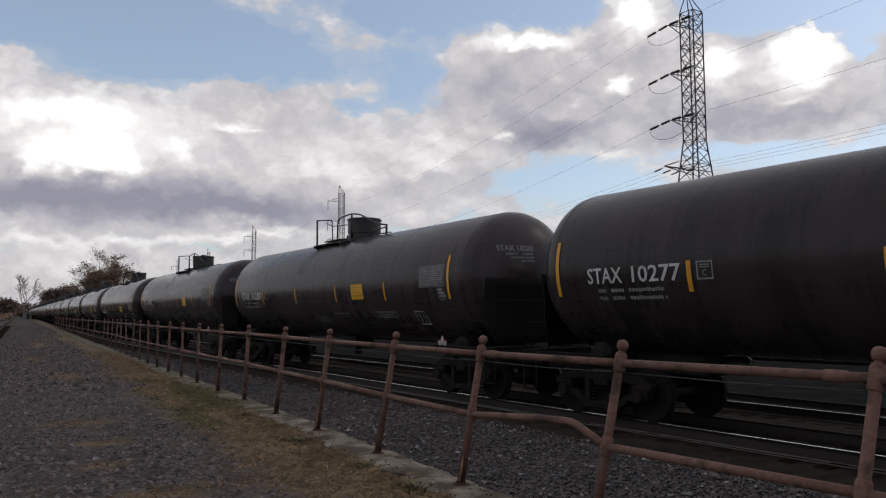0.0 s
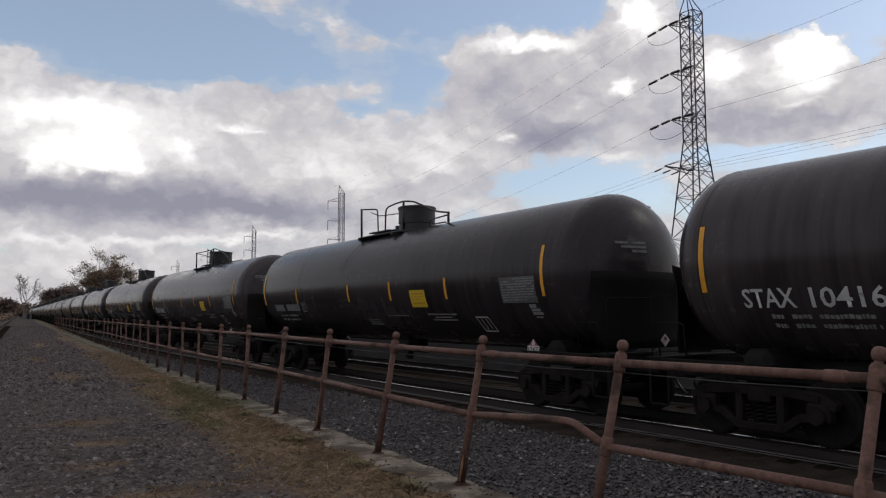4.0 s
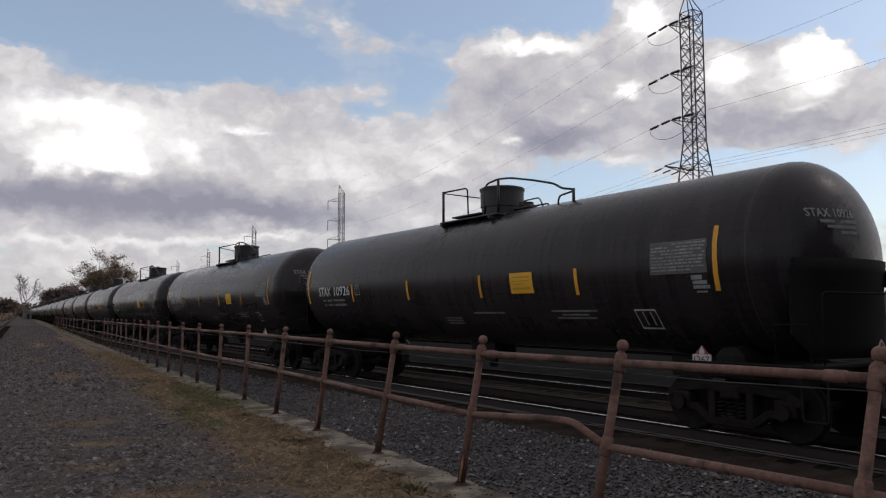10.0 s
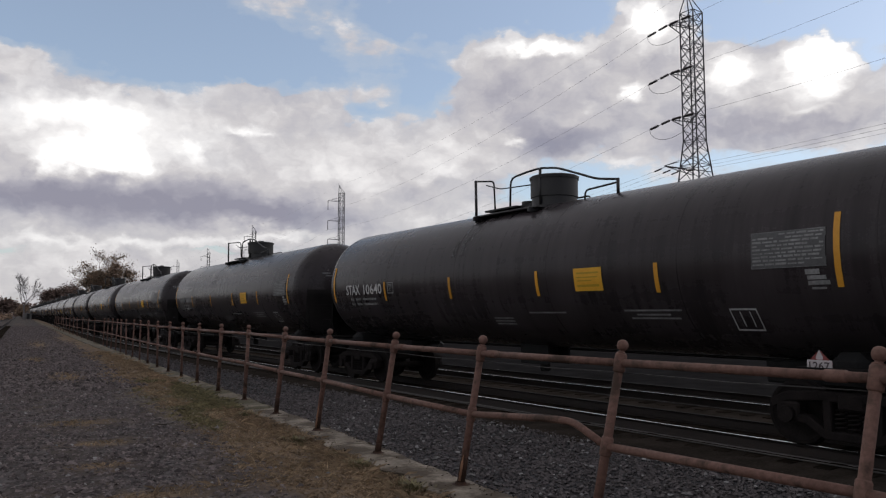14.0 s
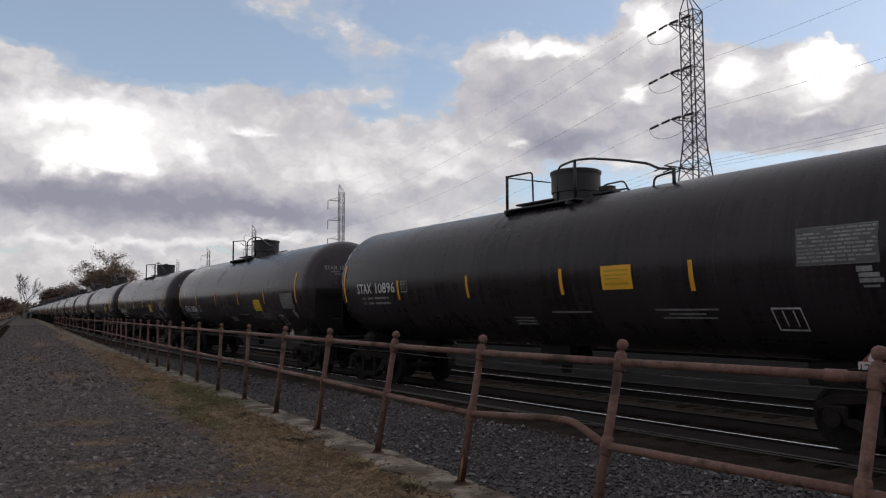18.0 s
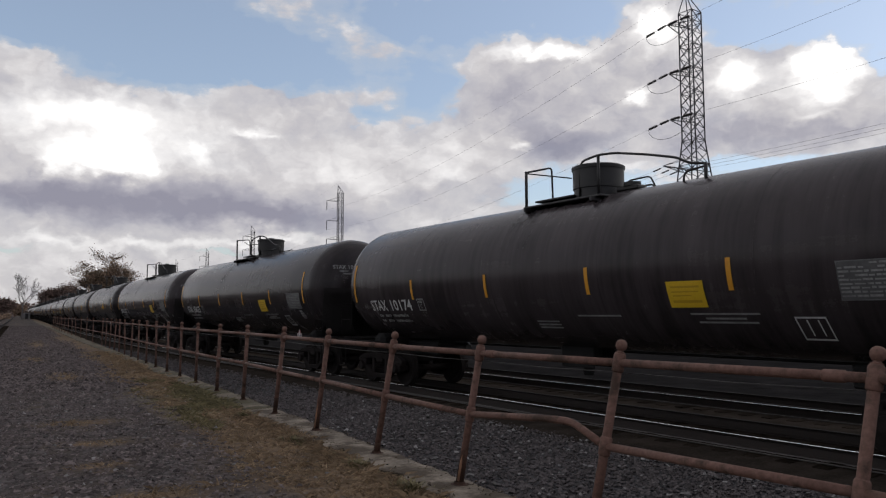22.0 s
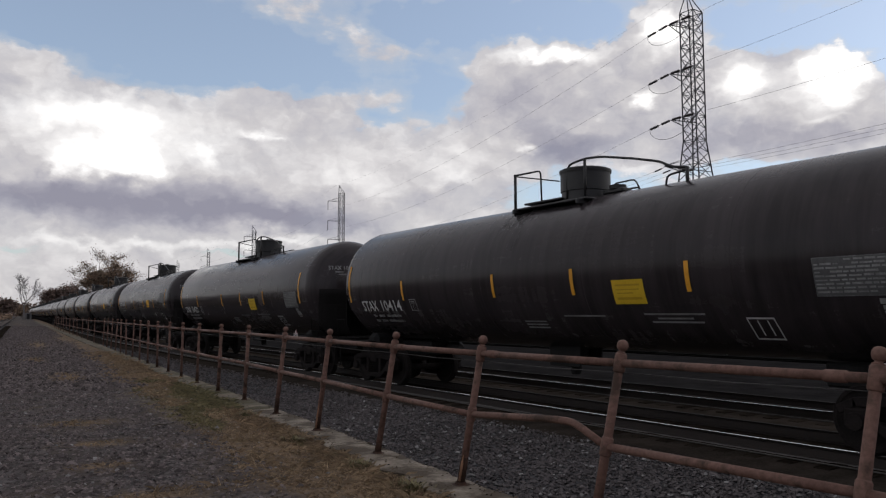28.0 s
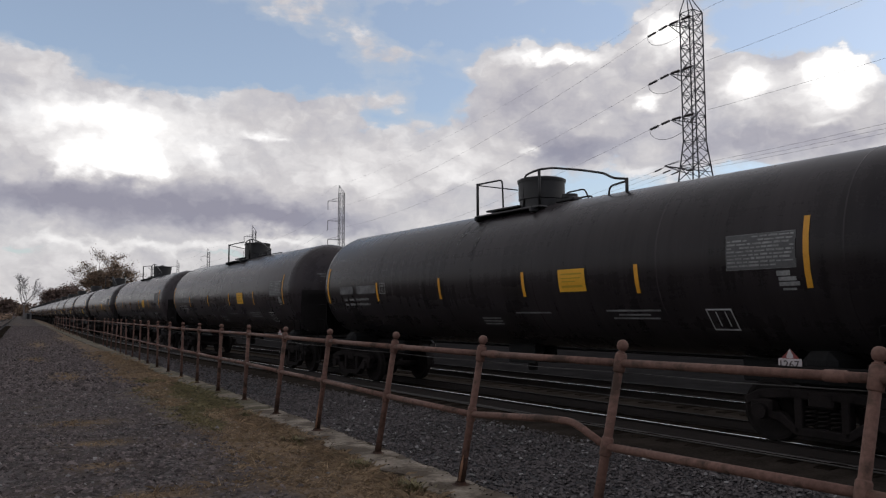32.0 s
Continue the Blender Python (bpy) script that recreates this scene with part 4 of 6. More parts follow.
def build_far_car():
    """The same car in fewer pieces, for the part of the train that never comes near."""
    c = empty("tank_car", Matrix(), "black railway tank car far down the train", "tank car", "tank cars of the freight train")
    part("tank", bit("tank", tank_shell, "paint"), None, c, "long black cylindrical tank with dished heads")
    for sgn in (-1, 1):
        part("head_shield", bit("shield%d" % sgn, None, "paint"), None, c)
        part("draft_sill", bit("sill%d" % sgn, None, "black"), None, c)
        part("coupler", bit("coupler%d" % sgn, None, "iron"), None, c)
        t = new("truck")
        t.parent = c
        t.location = (MID + sgn * 6.95, 0, 0)
        for y in (-1.0, 1.0):
            part("side_frame", bit("side_frame", None, "iron"), None, t).location = (0, y, 0)
        for x in (-0.89, 0.89):
            for y in (-0.7535, 0.7535):
                part("wheel", bit("wheel", None, "tread"), None, t).matrix_local = pose(x, y, 0.457, 0, 0, 0 if y > 0 else 180)
    part("valve_housing", bit("dome", None, "paint"), None, c)
    part("platform", bit("platforma", None, "black"), None, c)
    for key, nm in (("tape-73", "tape"), ("tape73", "tape"), ("cardb", "notice")):
        part(nm, bit(key, None, "yellow"), None, c)
    return c


def build_car(kind, valve_ahead):
    """One tank car about its middle on the rails, nose at +x. kind a has its number high on the side, the others low; d is c with its middle tapes further back."""
    c = empty("tank_car", Matrix(), "black railway tank car with white stencils and yellow tape", "tank car", "tank cars of the freight train")
    tank = part("tank", bit("tank" + ("_newer" if kind == "a" else ""), tank_shell, "newer_paint" if kind == "a" else "paint"), None, c, "long black cylindrical tank with dished heads")
    for u in (-SEAM, -SEAM + 2 * SEAM * 0.2, -SEAM + 2 * SEAM * 0.4, -SEAM + 2 * SEAM * 0.6, -SEAM + 2 * SEAM * 0.8, SEAM):
        part("weld_seam", bit("seam%d" % round(u * 10), lambda: seam_ring(u), "paint"), None, tank)
    for sgn in (-1, 1):
        part("head_shield", bit("shield%d" % sgn, lambda: head_shield(sgn), "end_black"), None, c)
        part("draft_sill", bit("sill%d" % sgn, lambda: box((3.6, 0.62, 0.36), (MID + sgn * 7.05, 0, 0.98), 0.03), "matt"), None, c)
        part("saddle", bit("saddle%d" % sgn, lambda: box((0.5, 2.3, 0.4), (MID + sgn * 6.95, 0, 1.15), 0.12), "matt"), None, c)
        cp = part("coupler", bit("coupler%d" % sgn, lambda: add_box(box((0.5, 0.14, 0.17), (MID + sgn * 8.83, 0, 0.86), 0.02), (0.27, 0.30, 0.28), pose(MID + sgn * 9.0, 0, 0.86), 0.05), "iron"), None, c)
        part("air_hose", bit("hose%d" % sgn, lambda: tube(bend([(MID + sgn * 8.6, 0.35, 0.8), (MID + sgn * 8.75, 0.35, 0.55), (MID + sgn * 9.05, 0.2, 0.42)], 0.12, 4), 0.022, 6), "black"), None, c)
        # the end deck with its grab rails and corner steps
        part("end_deck", bit("deck%d" % sgn, lambda: box((0.34, 2.9, 0.05), (MID + sgn * 8.52, 0, 1.16), 0.01), "end_black"), None, c)
        part("end_rail", bit("endrail%d" % sgn, lambda: tube(bend([(MID + sgn * 8.62, -1.38, 1.16), (MID + sgn * 8.62, -1.38, 2.16), (MID + sgn * 8.62, 1.38, 2.16), (MID + sgn * 8.62, 1.38, 1.16)], 0.1), 0.014, 6), "end_black"), None, c)
        for y in (-1.40, 1.40):
            part("corner_step", bit("step%d%d" % (sgn, y > 0), lambda: tube(bend([(MID + sgn * 8.30, y, 1.14), (MID + sgn * 8.30, y, 0.42), (MID + sgn * 8.66, y, 0.42), (MID + sgn * 8.66, y, 1.14)], 0.05), 0.02, 6), "end_black"), None, c)
            part("grab_iron", bit("grab%d%d" % (sgn, y > 0), lambda: tube(bend([(MID + sgn * 7.95, y, 1.20), (MID + sgn * 7.95, y + math.copysign(0.05, y), 1.72), (MID + sgn * 8.45, y + math.copysign(0.05, y), 1.72), (MID + sgn * 8.45, y, 1.16)], 0.05), 0.013, 6), "end_black"), None, c)
        part("side_walk", bit("sidewalk%d" % sgn, lambda: box((1.9, 0.22, 0.04), (MID + sgn * 7.4, -1.40, 1.14), 0.008), "end_black"), None, c)
        build_truck(c, MID + sgn * 6.95)
    # bottom fittings
    part("outlet_valve", bit("outlet", lambda: lathe([(0, 0.62), (0.10, 0.62), (0.12, 0.70), (0.09, 0.85), (0.16, 0.95), (0.28, 1.02), (0.30, 1.25), (0, 1.25)], 16), "matt"), None, c)
    for y in (-0.3, 0.3):
        part("skid", bit("skid", lambda: box((0.9, 0.05, 0.42), (0, 0, 1.0), 0.01), "matt"), None, c).location = (0, y, 0)
    part("brake_cylinder", bit("brakecyl", lambda: lathe([(0, -0.35), (0.16, -0.35), (0.17, -0.3), (0.17, 0.2), (0.1, 0.3), (0, 0.3)], 14, "X", Matrix.Translation((-4.9, 0.35, 0.98))), "black"), None, c)
    part("brake_pipe", bit("brakepipe", lambda: tube([(-7.0, 0.55, 1.10), (7.0, 0.55, 1.10)], 0.028, 6), "black"), None, c)
    # top fittings
    dome = part("valve_housing", bit("dome", lambda: lathe([(0.60, 4.10), (0.60, 4.20), (0.50, 4.22), (0.495, 4.40), (0.52, 4.41), (0.52, 4.82), (0.50, 4.84), (0.0, 4.86)], 28, "Z", Matrix.Translation((0.36, 0, 0))), "black"), None, c, "round black valve housing")
    part("housing_lid", bit("lid", lambda: lathe([(0.54, 4.80), (0.545, 4.86), (0.50, 4.885), (0.2, 4.90), (0, 4.90)], 28, "Z", Matrix.Translation((0.36, 0, 0))), "black"), None, dome)
    part("lid_hinge", bit("hinge", lambda: box((0.16, 0.22, 0.08), (0.36, 0.0, 4.915), 0.02), "black"), None, dome)
    v = "b" if valve_ahead else "a"
    pc = 0.12 if valve_ahead else -0.35
    plat = part("platform", bit("platform" + v, lambda: add_box(add_box(box((2.2, 0.40, 0.04), (pc, 0.66, 4.12), 0.01), (2.2, 0.40, 0.04), pose(pc, -0.66, 4.12), 0.01),
                (1.15, 1.1, 0.04), pose(pc - 0.52, 0, 4.27), 0.01), "black"), None, c, "black steel grating around the housing")
    for x in (pc - 0.95, pc + 0.95):
        for y in (-0.80, 0.80):
            part("bracket", bit("brk%d%d" % (x * 10, y > 0), lambda: box((0.07, 0.36, 0.10), (x, y, 4.06), 0.01), "black"), None, plat)
    ve = 1.30 if valve_ahead else -0.42
    part("safety_valve", bit("relief" + v, lambda: add_box(lathe([(0.13, 4.2), (0.13, 4.32), (0.17, 4.34), (0.17, 4.42), (0, 4.44)], 14, "Z", Matrix.Translation((ve, -0.05, 0))), (0.55, 0.3, 0.1), pose(ve - 0.03, -0.05, 4.30), 0.03), "black"), None, c)
    if valve_ahead:
        handrail(plat, "corner_post", [(-0.94, -0.82, 3.98), (-0.94, -0.82, 4.90)], 0.033)
        handrail(plat, "end_loop", [(-0.94, -0.82, 4.88), (-0.94, -0.08, 5.07), (-0.93, -0.06, 4.28)], 0.021)
        handrail(plat, "lower_bar", [(-0.94, -0.78, 4.86), (0.0, -0.40, 4.66)], 0.014)
        handrail(plat, "side_loop", [(0.33, -0.5, 4.20), (0.35, -0.5, 4.93), (0.84, -0.5, 4.99), (1.29, -0.5, 4.95), (2.07, -0.5, 4.78), (2.72, -0.5, 4.61), (2.94, -0.5, 4.48), (3.30, -0.5, 4.41)], 0.024, 0.14)
        handrail(plat, "rail_post", [(0.84, -0.5, 4.15), (0.84, -0.5, 4.99)], 0.032)
        handrail(plat, "tail_post", [(3.29, -0.5, 4.05), (3.29, -0.5, 4.43)], 0.033)
        handrail(plat, "tail_loop", [(2.82, -0.5, 4.08), (2.86, -0.5, 4.33), (3.28, -0.5, 4.37)], 0.02)
        handrail(plat, "valve_guard", [(1.05, 0, 4.2), (1.15, 0, 4.48), (1.70, 0, 4.49), (1.85, 0, 4.2)], 0.017)
    else:
        handrail(plat, "corner_post", [(-1.40, -0.82, 3.98), (-1.42, -0.82, 4.98)], 0.033)
        handrail(plat, "end_loop", [(-1.42, -0.82, 4.96), (-1.42, -0.28, 5.02), (-1.40, -0.26, 4.30)], 0.021)
        handrail(plat, "lower_bar", [(-1.42, -0.50, 4.90), (-0.9, -0.50, 4.74), (0.1, -0.45, 4.70)], 0.014)
        handrail(plat, "side_loop", [(-0.56, -0.5, 4.20), (-0.53, -0.5, 4.93), (0.02, -0.5, 4.99), (0.47, -0.5, 5.01), (1.0, -0.5, 4.93), (1.75, -0.5, 4.66), (2.10, -0.5, 4.53), (2.66, -0.5, 4.44)], 0.024, 0.16)
        handrail(plat, "rail_post", [(0.46, -0.5, 4.15), (0.46, -0.5, 5.0)], 0.032)
        handrail(plat, "tail_post", [(2.66, -0.5, 4.08), (2.66, -0.5, 4.46)], 0.033)
        handrail(plat, "tail_loop", [(1.77, -0.5, 4.10), (1.80, -0.5, 4.34), (2.64, -0.5, 4.38)], 0.02)
    handrail(plat, "far_rail", [(pc - 1.0, 0.82, 3.98), (pc - 1.0, 0.82, 4.50), (pc + 1.0, 0.82, 4.50), (pc + 1.0, 0.82, 3.98)], 0.021)
    # a spill has run down the side below the platform
    part("spill_stain", bit("spill" + v, lambda: curved_sheet(pc - 1.15, pc - 0.35, 3.15, 4.02, 0.006, 0.0, 4, 8), "spill"), None, tank, "black oily spill streaks")
    # tape, notices and stencils on the side that faces the yard
    mid = {"c": (-4.52, -0.88, 1.46, 4.00), "d": (-4.52, -1.52, 0.88, 4.15)}.get(kind, (-4.42, -1.50, 1.46, 4.36))
    for u, z0, z1 in [(-7.32, 2.20, 3.20)] + [(q, 2.22, 2.70) for q in mid] + [(7.31, 2.22, 3.20)]:
        part("tape", bit("tape%d" % round(u * 10), lambda: curved_sheet(u - 0.043, u + 0.043, z0, z1, 0.012, 0.0, 1, 4), "yellow"), None, c, "orange-yellow reflective strip")
    pu, pz, nz, du, dz, fu, fz = {"a": (2.83, 2.49, 2.40, 6.62, 2.76, 5.78, 1.79), "b": (3.54, 2.18, 1.96, 6.48, 2.30, 5.42, 1.67),
                                  "c": (2.77, 2.25, 1.96, 6.55, 2.36, 5.05, 1.66), "d": (2.77, 2.14, 1.96, 6.55, 2.36, 5.05, 1.66)}[kind]
    card = part("notice", bit("card" + kind, lambda: curved_sheet(pu - 0.345, pu + 0.345, pz - 0.205, pz + 0.205, 0.014), "orange_card" if kind == "a" else "card"), None, c, "orange-yellow rectangular notice" if kind == "a" else "yellow rectangular notice")
    part("notice_print", bit("cardink" + kind, lambda: bars([(pu - 0.27, pu + 0.27, pz + 0.10, pz + 0.13), (pu - 0.27, pu + 0.24, pz + 0.03, pz + 0.05),
         (pu - 0.25, pu + 0.10, pz - 0.03, pz - 0.01), (pu - 0.27, pu + 0.27, pz - 0.13, pz - 0.09)], 0.017), "card_ink"), None, card, "faint lines of print")
    part("data_panel", bit("panel" + kind, lambda: curved_sheet(du - 0.54, du + 0.54, dz - 0.25, dz + 0.25, 0.010), "panel"), None, c, "worn grey data panel")
    def data_print():
        rng, rows = random.Random(41), []
        for k in range(9):
            z = dz + 0.205 - 0.052 * k
            u = du - 0.52 + (0.40 if k == 0 else 0.0)
            while u < du + 0.50:
                w = rng.uniform(0.05, 0.17)
                if rng.random() < 0.92:
                    rows.append((u, min(u + w, du + 0.52), z, z + rng.uniform(0.018, 0.030)))
                u += w + rng.uniform(0.012, 0.03)
        return bars(rows)
    tagged(part("data_print", bit("data" + kind, data_print, "faint"), None, c, "worn grey stencilled data"), kind="stuff")
    part("data_border", bit("databorder" + kind, lambda: bars([(du - 0.545, du + 0.545, dz + 0.245, dz + 0.257), (du - 0.545, du + 0.545, dz - 0.257, dz - 0.245),
         (du - 0.545, du - 0.530, dz - 0.245, dz + 0.245), (du + 0.530, du + 0.545, dz - 0.245, dz + 0.245)]), "dull"), None, c, "thin worn border")
    part("data_block", bit("datablk" + kind, lambda: bars([(du + 0.24, du + 0.44, dz - 0.36, dz - 0.29), (du + 0.26, du + 0.52, dz - 0.43, dz - 0.375), (du + 0.26, du + 0.56, dz - 0.50, dz - 0.445),
         (du + 0.30, du + 0.50, dz - 0.56, dz - 0.53)]), "faint"), None, c)
    fr = bit("frame" + kind, lambda: bars([(fu - 0.225, fu + 0.225, fz + 0.14, fz + 0.165), (fu - 0.225, fu + 0.225, fz - 0.165, fz - 0.14), (fu - 0.225, fu - 0.205, fz - 0.14, fz + 0.14),
                                          (fu + 0.205, fu + 0.225, fz - 0.14, fz + 0.14), (fu - 0.07, fu - 0.05, fz - 0.1, fz + 0.12), (fu + 0.09, fu + 0.11, fz - 0.1, fz + 0.12)]), "white")
    part("placard_holder", fr, None, c, "empty white-edged placard frame")
    up = 0.06 if kind == "a" else 0.0
    back = 0.55 if kind in "cd" else 0.0
    part("small_print", bit("printa" + kind, lambda: bars([(1.0, 2.05, 1.83 + up, 1.858 + up)]), "faint"), None, c)
    part("small_print", bit("printb" + kind, lambda: bars([(a - back, b - back, z + up, z + up + 0.028) for a, b, z in ((3.5, 4.7, 1.86), (3.75, 4.45, 1.79), (3.6, 4.62, 1.73))]), "faint"), None, c)
    part("small_print", bit("printc" + kind, lambda: bars([(-0.22, 0.42, z + up, z + up + 0.028) for z in (1.72, 1.66, 1.60)]), "faint"), None, c)
    def stencil_rows():
        rng, rows = random.Random(29), []
        for z, end in ((nz - 0.155, -4.93), (nz - 0.285, -4.90)):
            for a0, a1 in ((-6.35, -6.17), (-6.05, -5.77), (-5.66, end)):
                u = a0
                while u < a1:
                    w = rng.uniform(0.035, 0.075)
                    rows.append((u, min(u + w, a1), z + rng.uniform(0.0, 0.012), z + rng.uniform(0.055, 0.068)))
                    u += w + (0.05 if rng.random() < 0.12 else 0.012)
        return bars(rows)
    tagged(part("load_stencil", bit("load" + kind, stencil_rows, "faint"), None, c, "rows of small worn stencils"), kind="stuff")
    part("square_mark", bit("square" + kind, lambda: bars([(-4.28, -3.99, nz + 0.26, nz + 0.285), (-4.28, -3.99, nz - 0.0, nz + 0.025), (-4.28, -4.255, nz, nz + 0.28), (-4.015, -3.99, nz, nz + 0.28),
         (-4.22, -4.05, nz + 0.215, nz + 0.235), (-4.22, -4.05, nz + 0.180, nz + 0.198)]), "faint"), None, c, "small square inspection stencil")
    part("dust_smear", bit("headdust", head_dust, "head_dust"), None, tank, "pale road dust on the nose")
    if "mark_c" + kind not in CAR_BITS:
        CAR_BITS["mark_c" + kind] = lettering("C", -4.175, -4.095, nz + 0.055, nz + 0.150)
        CAR_BITS["mark_c" + kind].materials.append(MAT["faint"])
    part("mark_letter", CAR_BITS["mark_c" + kind], None, c)
    # white markings on the near face of the nose's head
    def head_bars():
        bm = bmesh.new()
        for i, (w, z) in enumerate(((0.66, 3.17), (0.56, 3.09), (0.34, 3.01))):
            y0 = 0.18
            vs = []
            for yy, zz in ((-y0 - w, z), (-y0, z), (-y0, z + 0.045), (-y0 - w, z + 0.045)):
                r = math.hypot(yy, zz - ZT) / RT
                vs.append(bm.verts.new((MID + SEAM + DISH * math.sqrt(max(0.0, 1 - r * r)) + 0.025, yy, zz)))
            bm.faces.new(vs)
        return bm
    part("head_stencil", bit("headmarks", head_bars, "dull"), None, c, "worn white stencil on the tank head")
    p_ = part("hazard_placard", bit("sideplacard", lambda: box((0.25, 0.008, 0.25), (6.97, -1.455, 1.215), 0.0, (0, 45, 0)), "red"), None, c, "dark red diamond hazard placard")
    part("number_panel", bit("sidepanel", lambda: box((0.34, 0.008, 0.145), (6.97, -1.463, 1.185), 0.003), "sign"), None, p_, "white panel")
    part("placard_number", flat_text("1267", 6.83, 7.11, 1.13, 1.235, -1.470), None, p_, "dark stencilled numerals")
    part("placard_flame", bit("sideflame", lambda: lathe([(0, 0.0), (0.045, 0.0), (0.05, 0.03), (0.03, 0.07), (0.0, 0.13)], 8, "Z", Matrix.Translation((6.97, -1.463, 1.265)) @ Matrix.Diagonal((1, 0.1, 1, 1))), "sign"), None, p_, "white flame mark")
    part("brake_box", bit("brakebox", lambda: add_box(box((0.26, 0.34, 0.26), (MID + 8.44, 1.0, 2.40), 0.03), (0.04, 0.04, 1.15), pose(MID + 8.44, 1.0, 1.72)), "end_black"), None, c)
    p_ = part("hazard_placard", bit("endplacard", lambda: box((0.012, 0.17, 0.17), (8.83, 0.16, 1.38), 0.0, (45, 0, 0)), "sign"), None, c, "white and red hazard placard")
    part("placard_flame", bit("endflame", lambda: box((0.006, 0.07, 0.07), (8.84, 0.16, 1.41), 0.0, (45, 0, 0)), "red"), None, p_)
    return c


VALVE_AHEAD = {3, 4, 6, 7, 10, 11, 12, 13, 19, 23, 29, 30, 31, 32, 33, 34}
proto = {kd + ("+" if va else ""): build_car(kd, va) for kd in "abc" for va in (False, True)}
proto["d"] = build_car("d", False)
proto["f"] = build_far_car()
NUMBERS = {0: "a10277", 1: "a10280", 2: "a10305", 3: "c10413", 4: "c10416", 5: "c", 6: "c10412", 7: "c10407", 8: "b10207", 9: "d11000", 10: "a10658", 11: "a10926", 12: "a10936",
           13: "a10932", 14: "a10652", 15: "a10640", 16: "a", 17: "a10639", 18: "a10641", 19: "a10896", 20: "b10086", 21: "b10106", 22: "b10130", 23: "b10174", 24: "b10625",
           25: "b10077", 26: "a10319", 27: "a", 28: "a10320", 29: "c10414", 30: "c10420", 31: "a10649", 32: "a10642", 33: "a", 34: "a", 35: "a", 36: "a"}
CAR_LEN, CARS = 18.2, range(-1, 55)
FIRST_FAR = 37
cars = {}
used = set()
for k in CARS:
    kd = "f" if k >= FIRST_FAR else NUMBERS.get(k, "ab"[k % 3 == 0])[0] + ("+" if k in VALVE_AHEAD else "")
    if kd in used:
        c = copy_thing(proto[kd], Matrix())
    else:
        c = proto[kd]
        used.add(kd)
    cars[k] = c
pending = {k: NUMBERS.get(k, "a")[1:] for k in CARS}
for k, c in cars.items():
    if k >= FIRST_FAR:
        continue
    kd = NUMBERS.get(k, "ab"[k % 3 == 0])[0]
    nz = 2.40 if kd == "a" else 1.96
    if pending[k]:
        sh = -0.15 if kd in "cd" else 0.0
        for nm, text, a, b in (("reporting_mark", "STAX", -6.56 + sh, -5.77 + sh), ("car_number", pending[k], -5.56 + sh, -4.57 + sh)):
            me = lettering(text, a, b, nz, nz + 0.275)
            me.materials.append(MAT["white"])
            if nm == "car_number":
                for nh, word, ya, yb in (("head_mark", "STAX", -1.00, -0.63), ("head_number", text, -0.55, -0.16)):
                    head = head_lettering(word, ya, yb, 3.255, 3.385)
                    head.materials.append(MAT["faint"])
                    part(nh, head, None, c, "worn white stencil on the tank head")
            part(nm, me, None, c, "white stencilled letters" if nm == "reporting_mark" else "white stencilled number")
    else:
        part("reporting_mark", bit("blankmark" + kd, lambda: bars([(-6.56, -5.77, nz + 0.03, nz + 0.24)]), "dull"), None, c, "worn white stencil")
        part("car_number", bit("blanknumber" + kd, lambda: bars([(-5.56, -4.50, nz + 0.03, nz + 0.24)]), "dull"), None, c, "worn white stencil")

# ---- power line ----
def strut(bm, a, b, w=0.07):
    add_tube(bm, [a, b], w, 4, False)


def pylon_half(z, h, top=1.12):
    """Half width of the lattice body at a height."""
    k = z / h
    return top if k > 0.56 else top + (0.56 - k) / 0.56 * 2.3


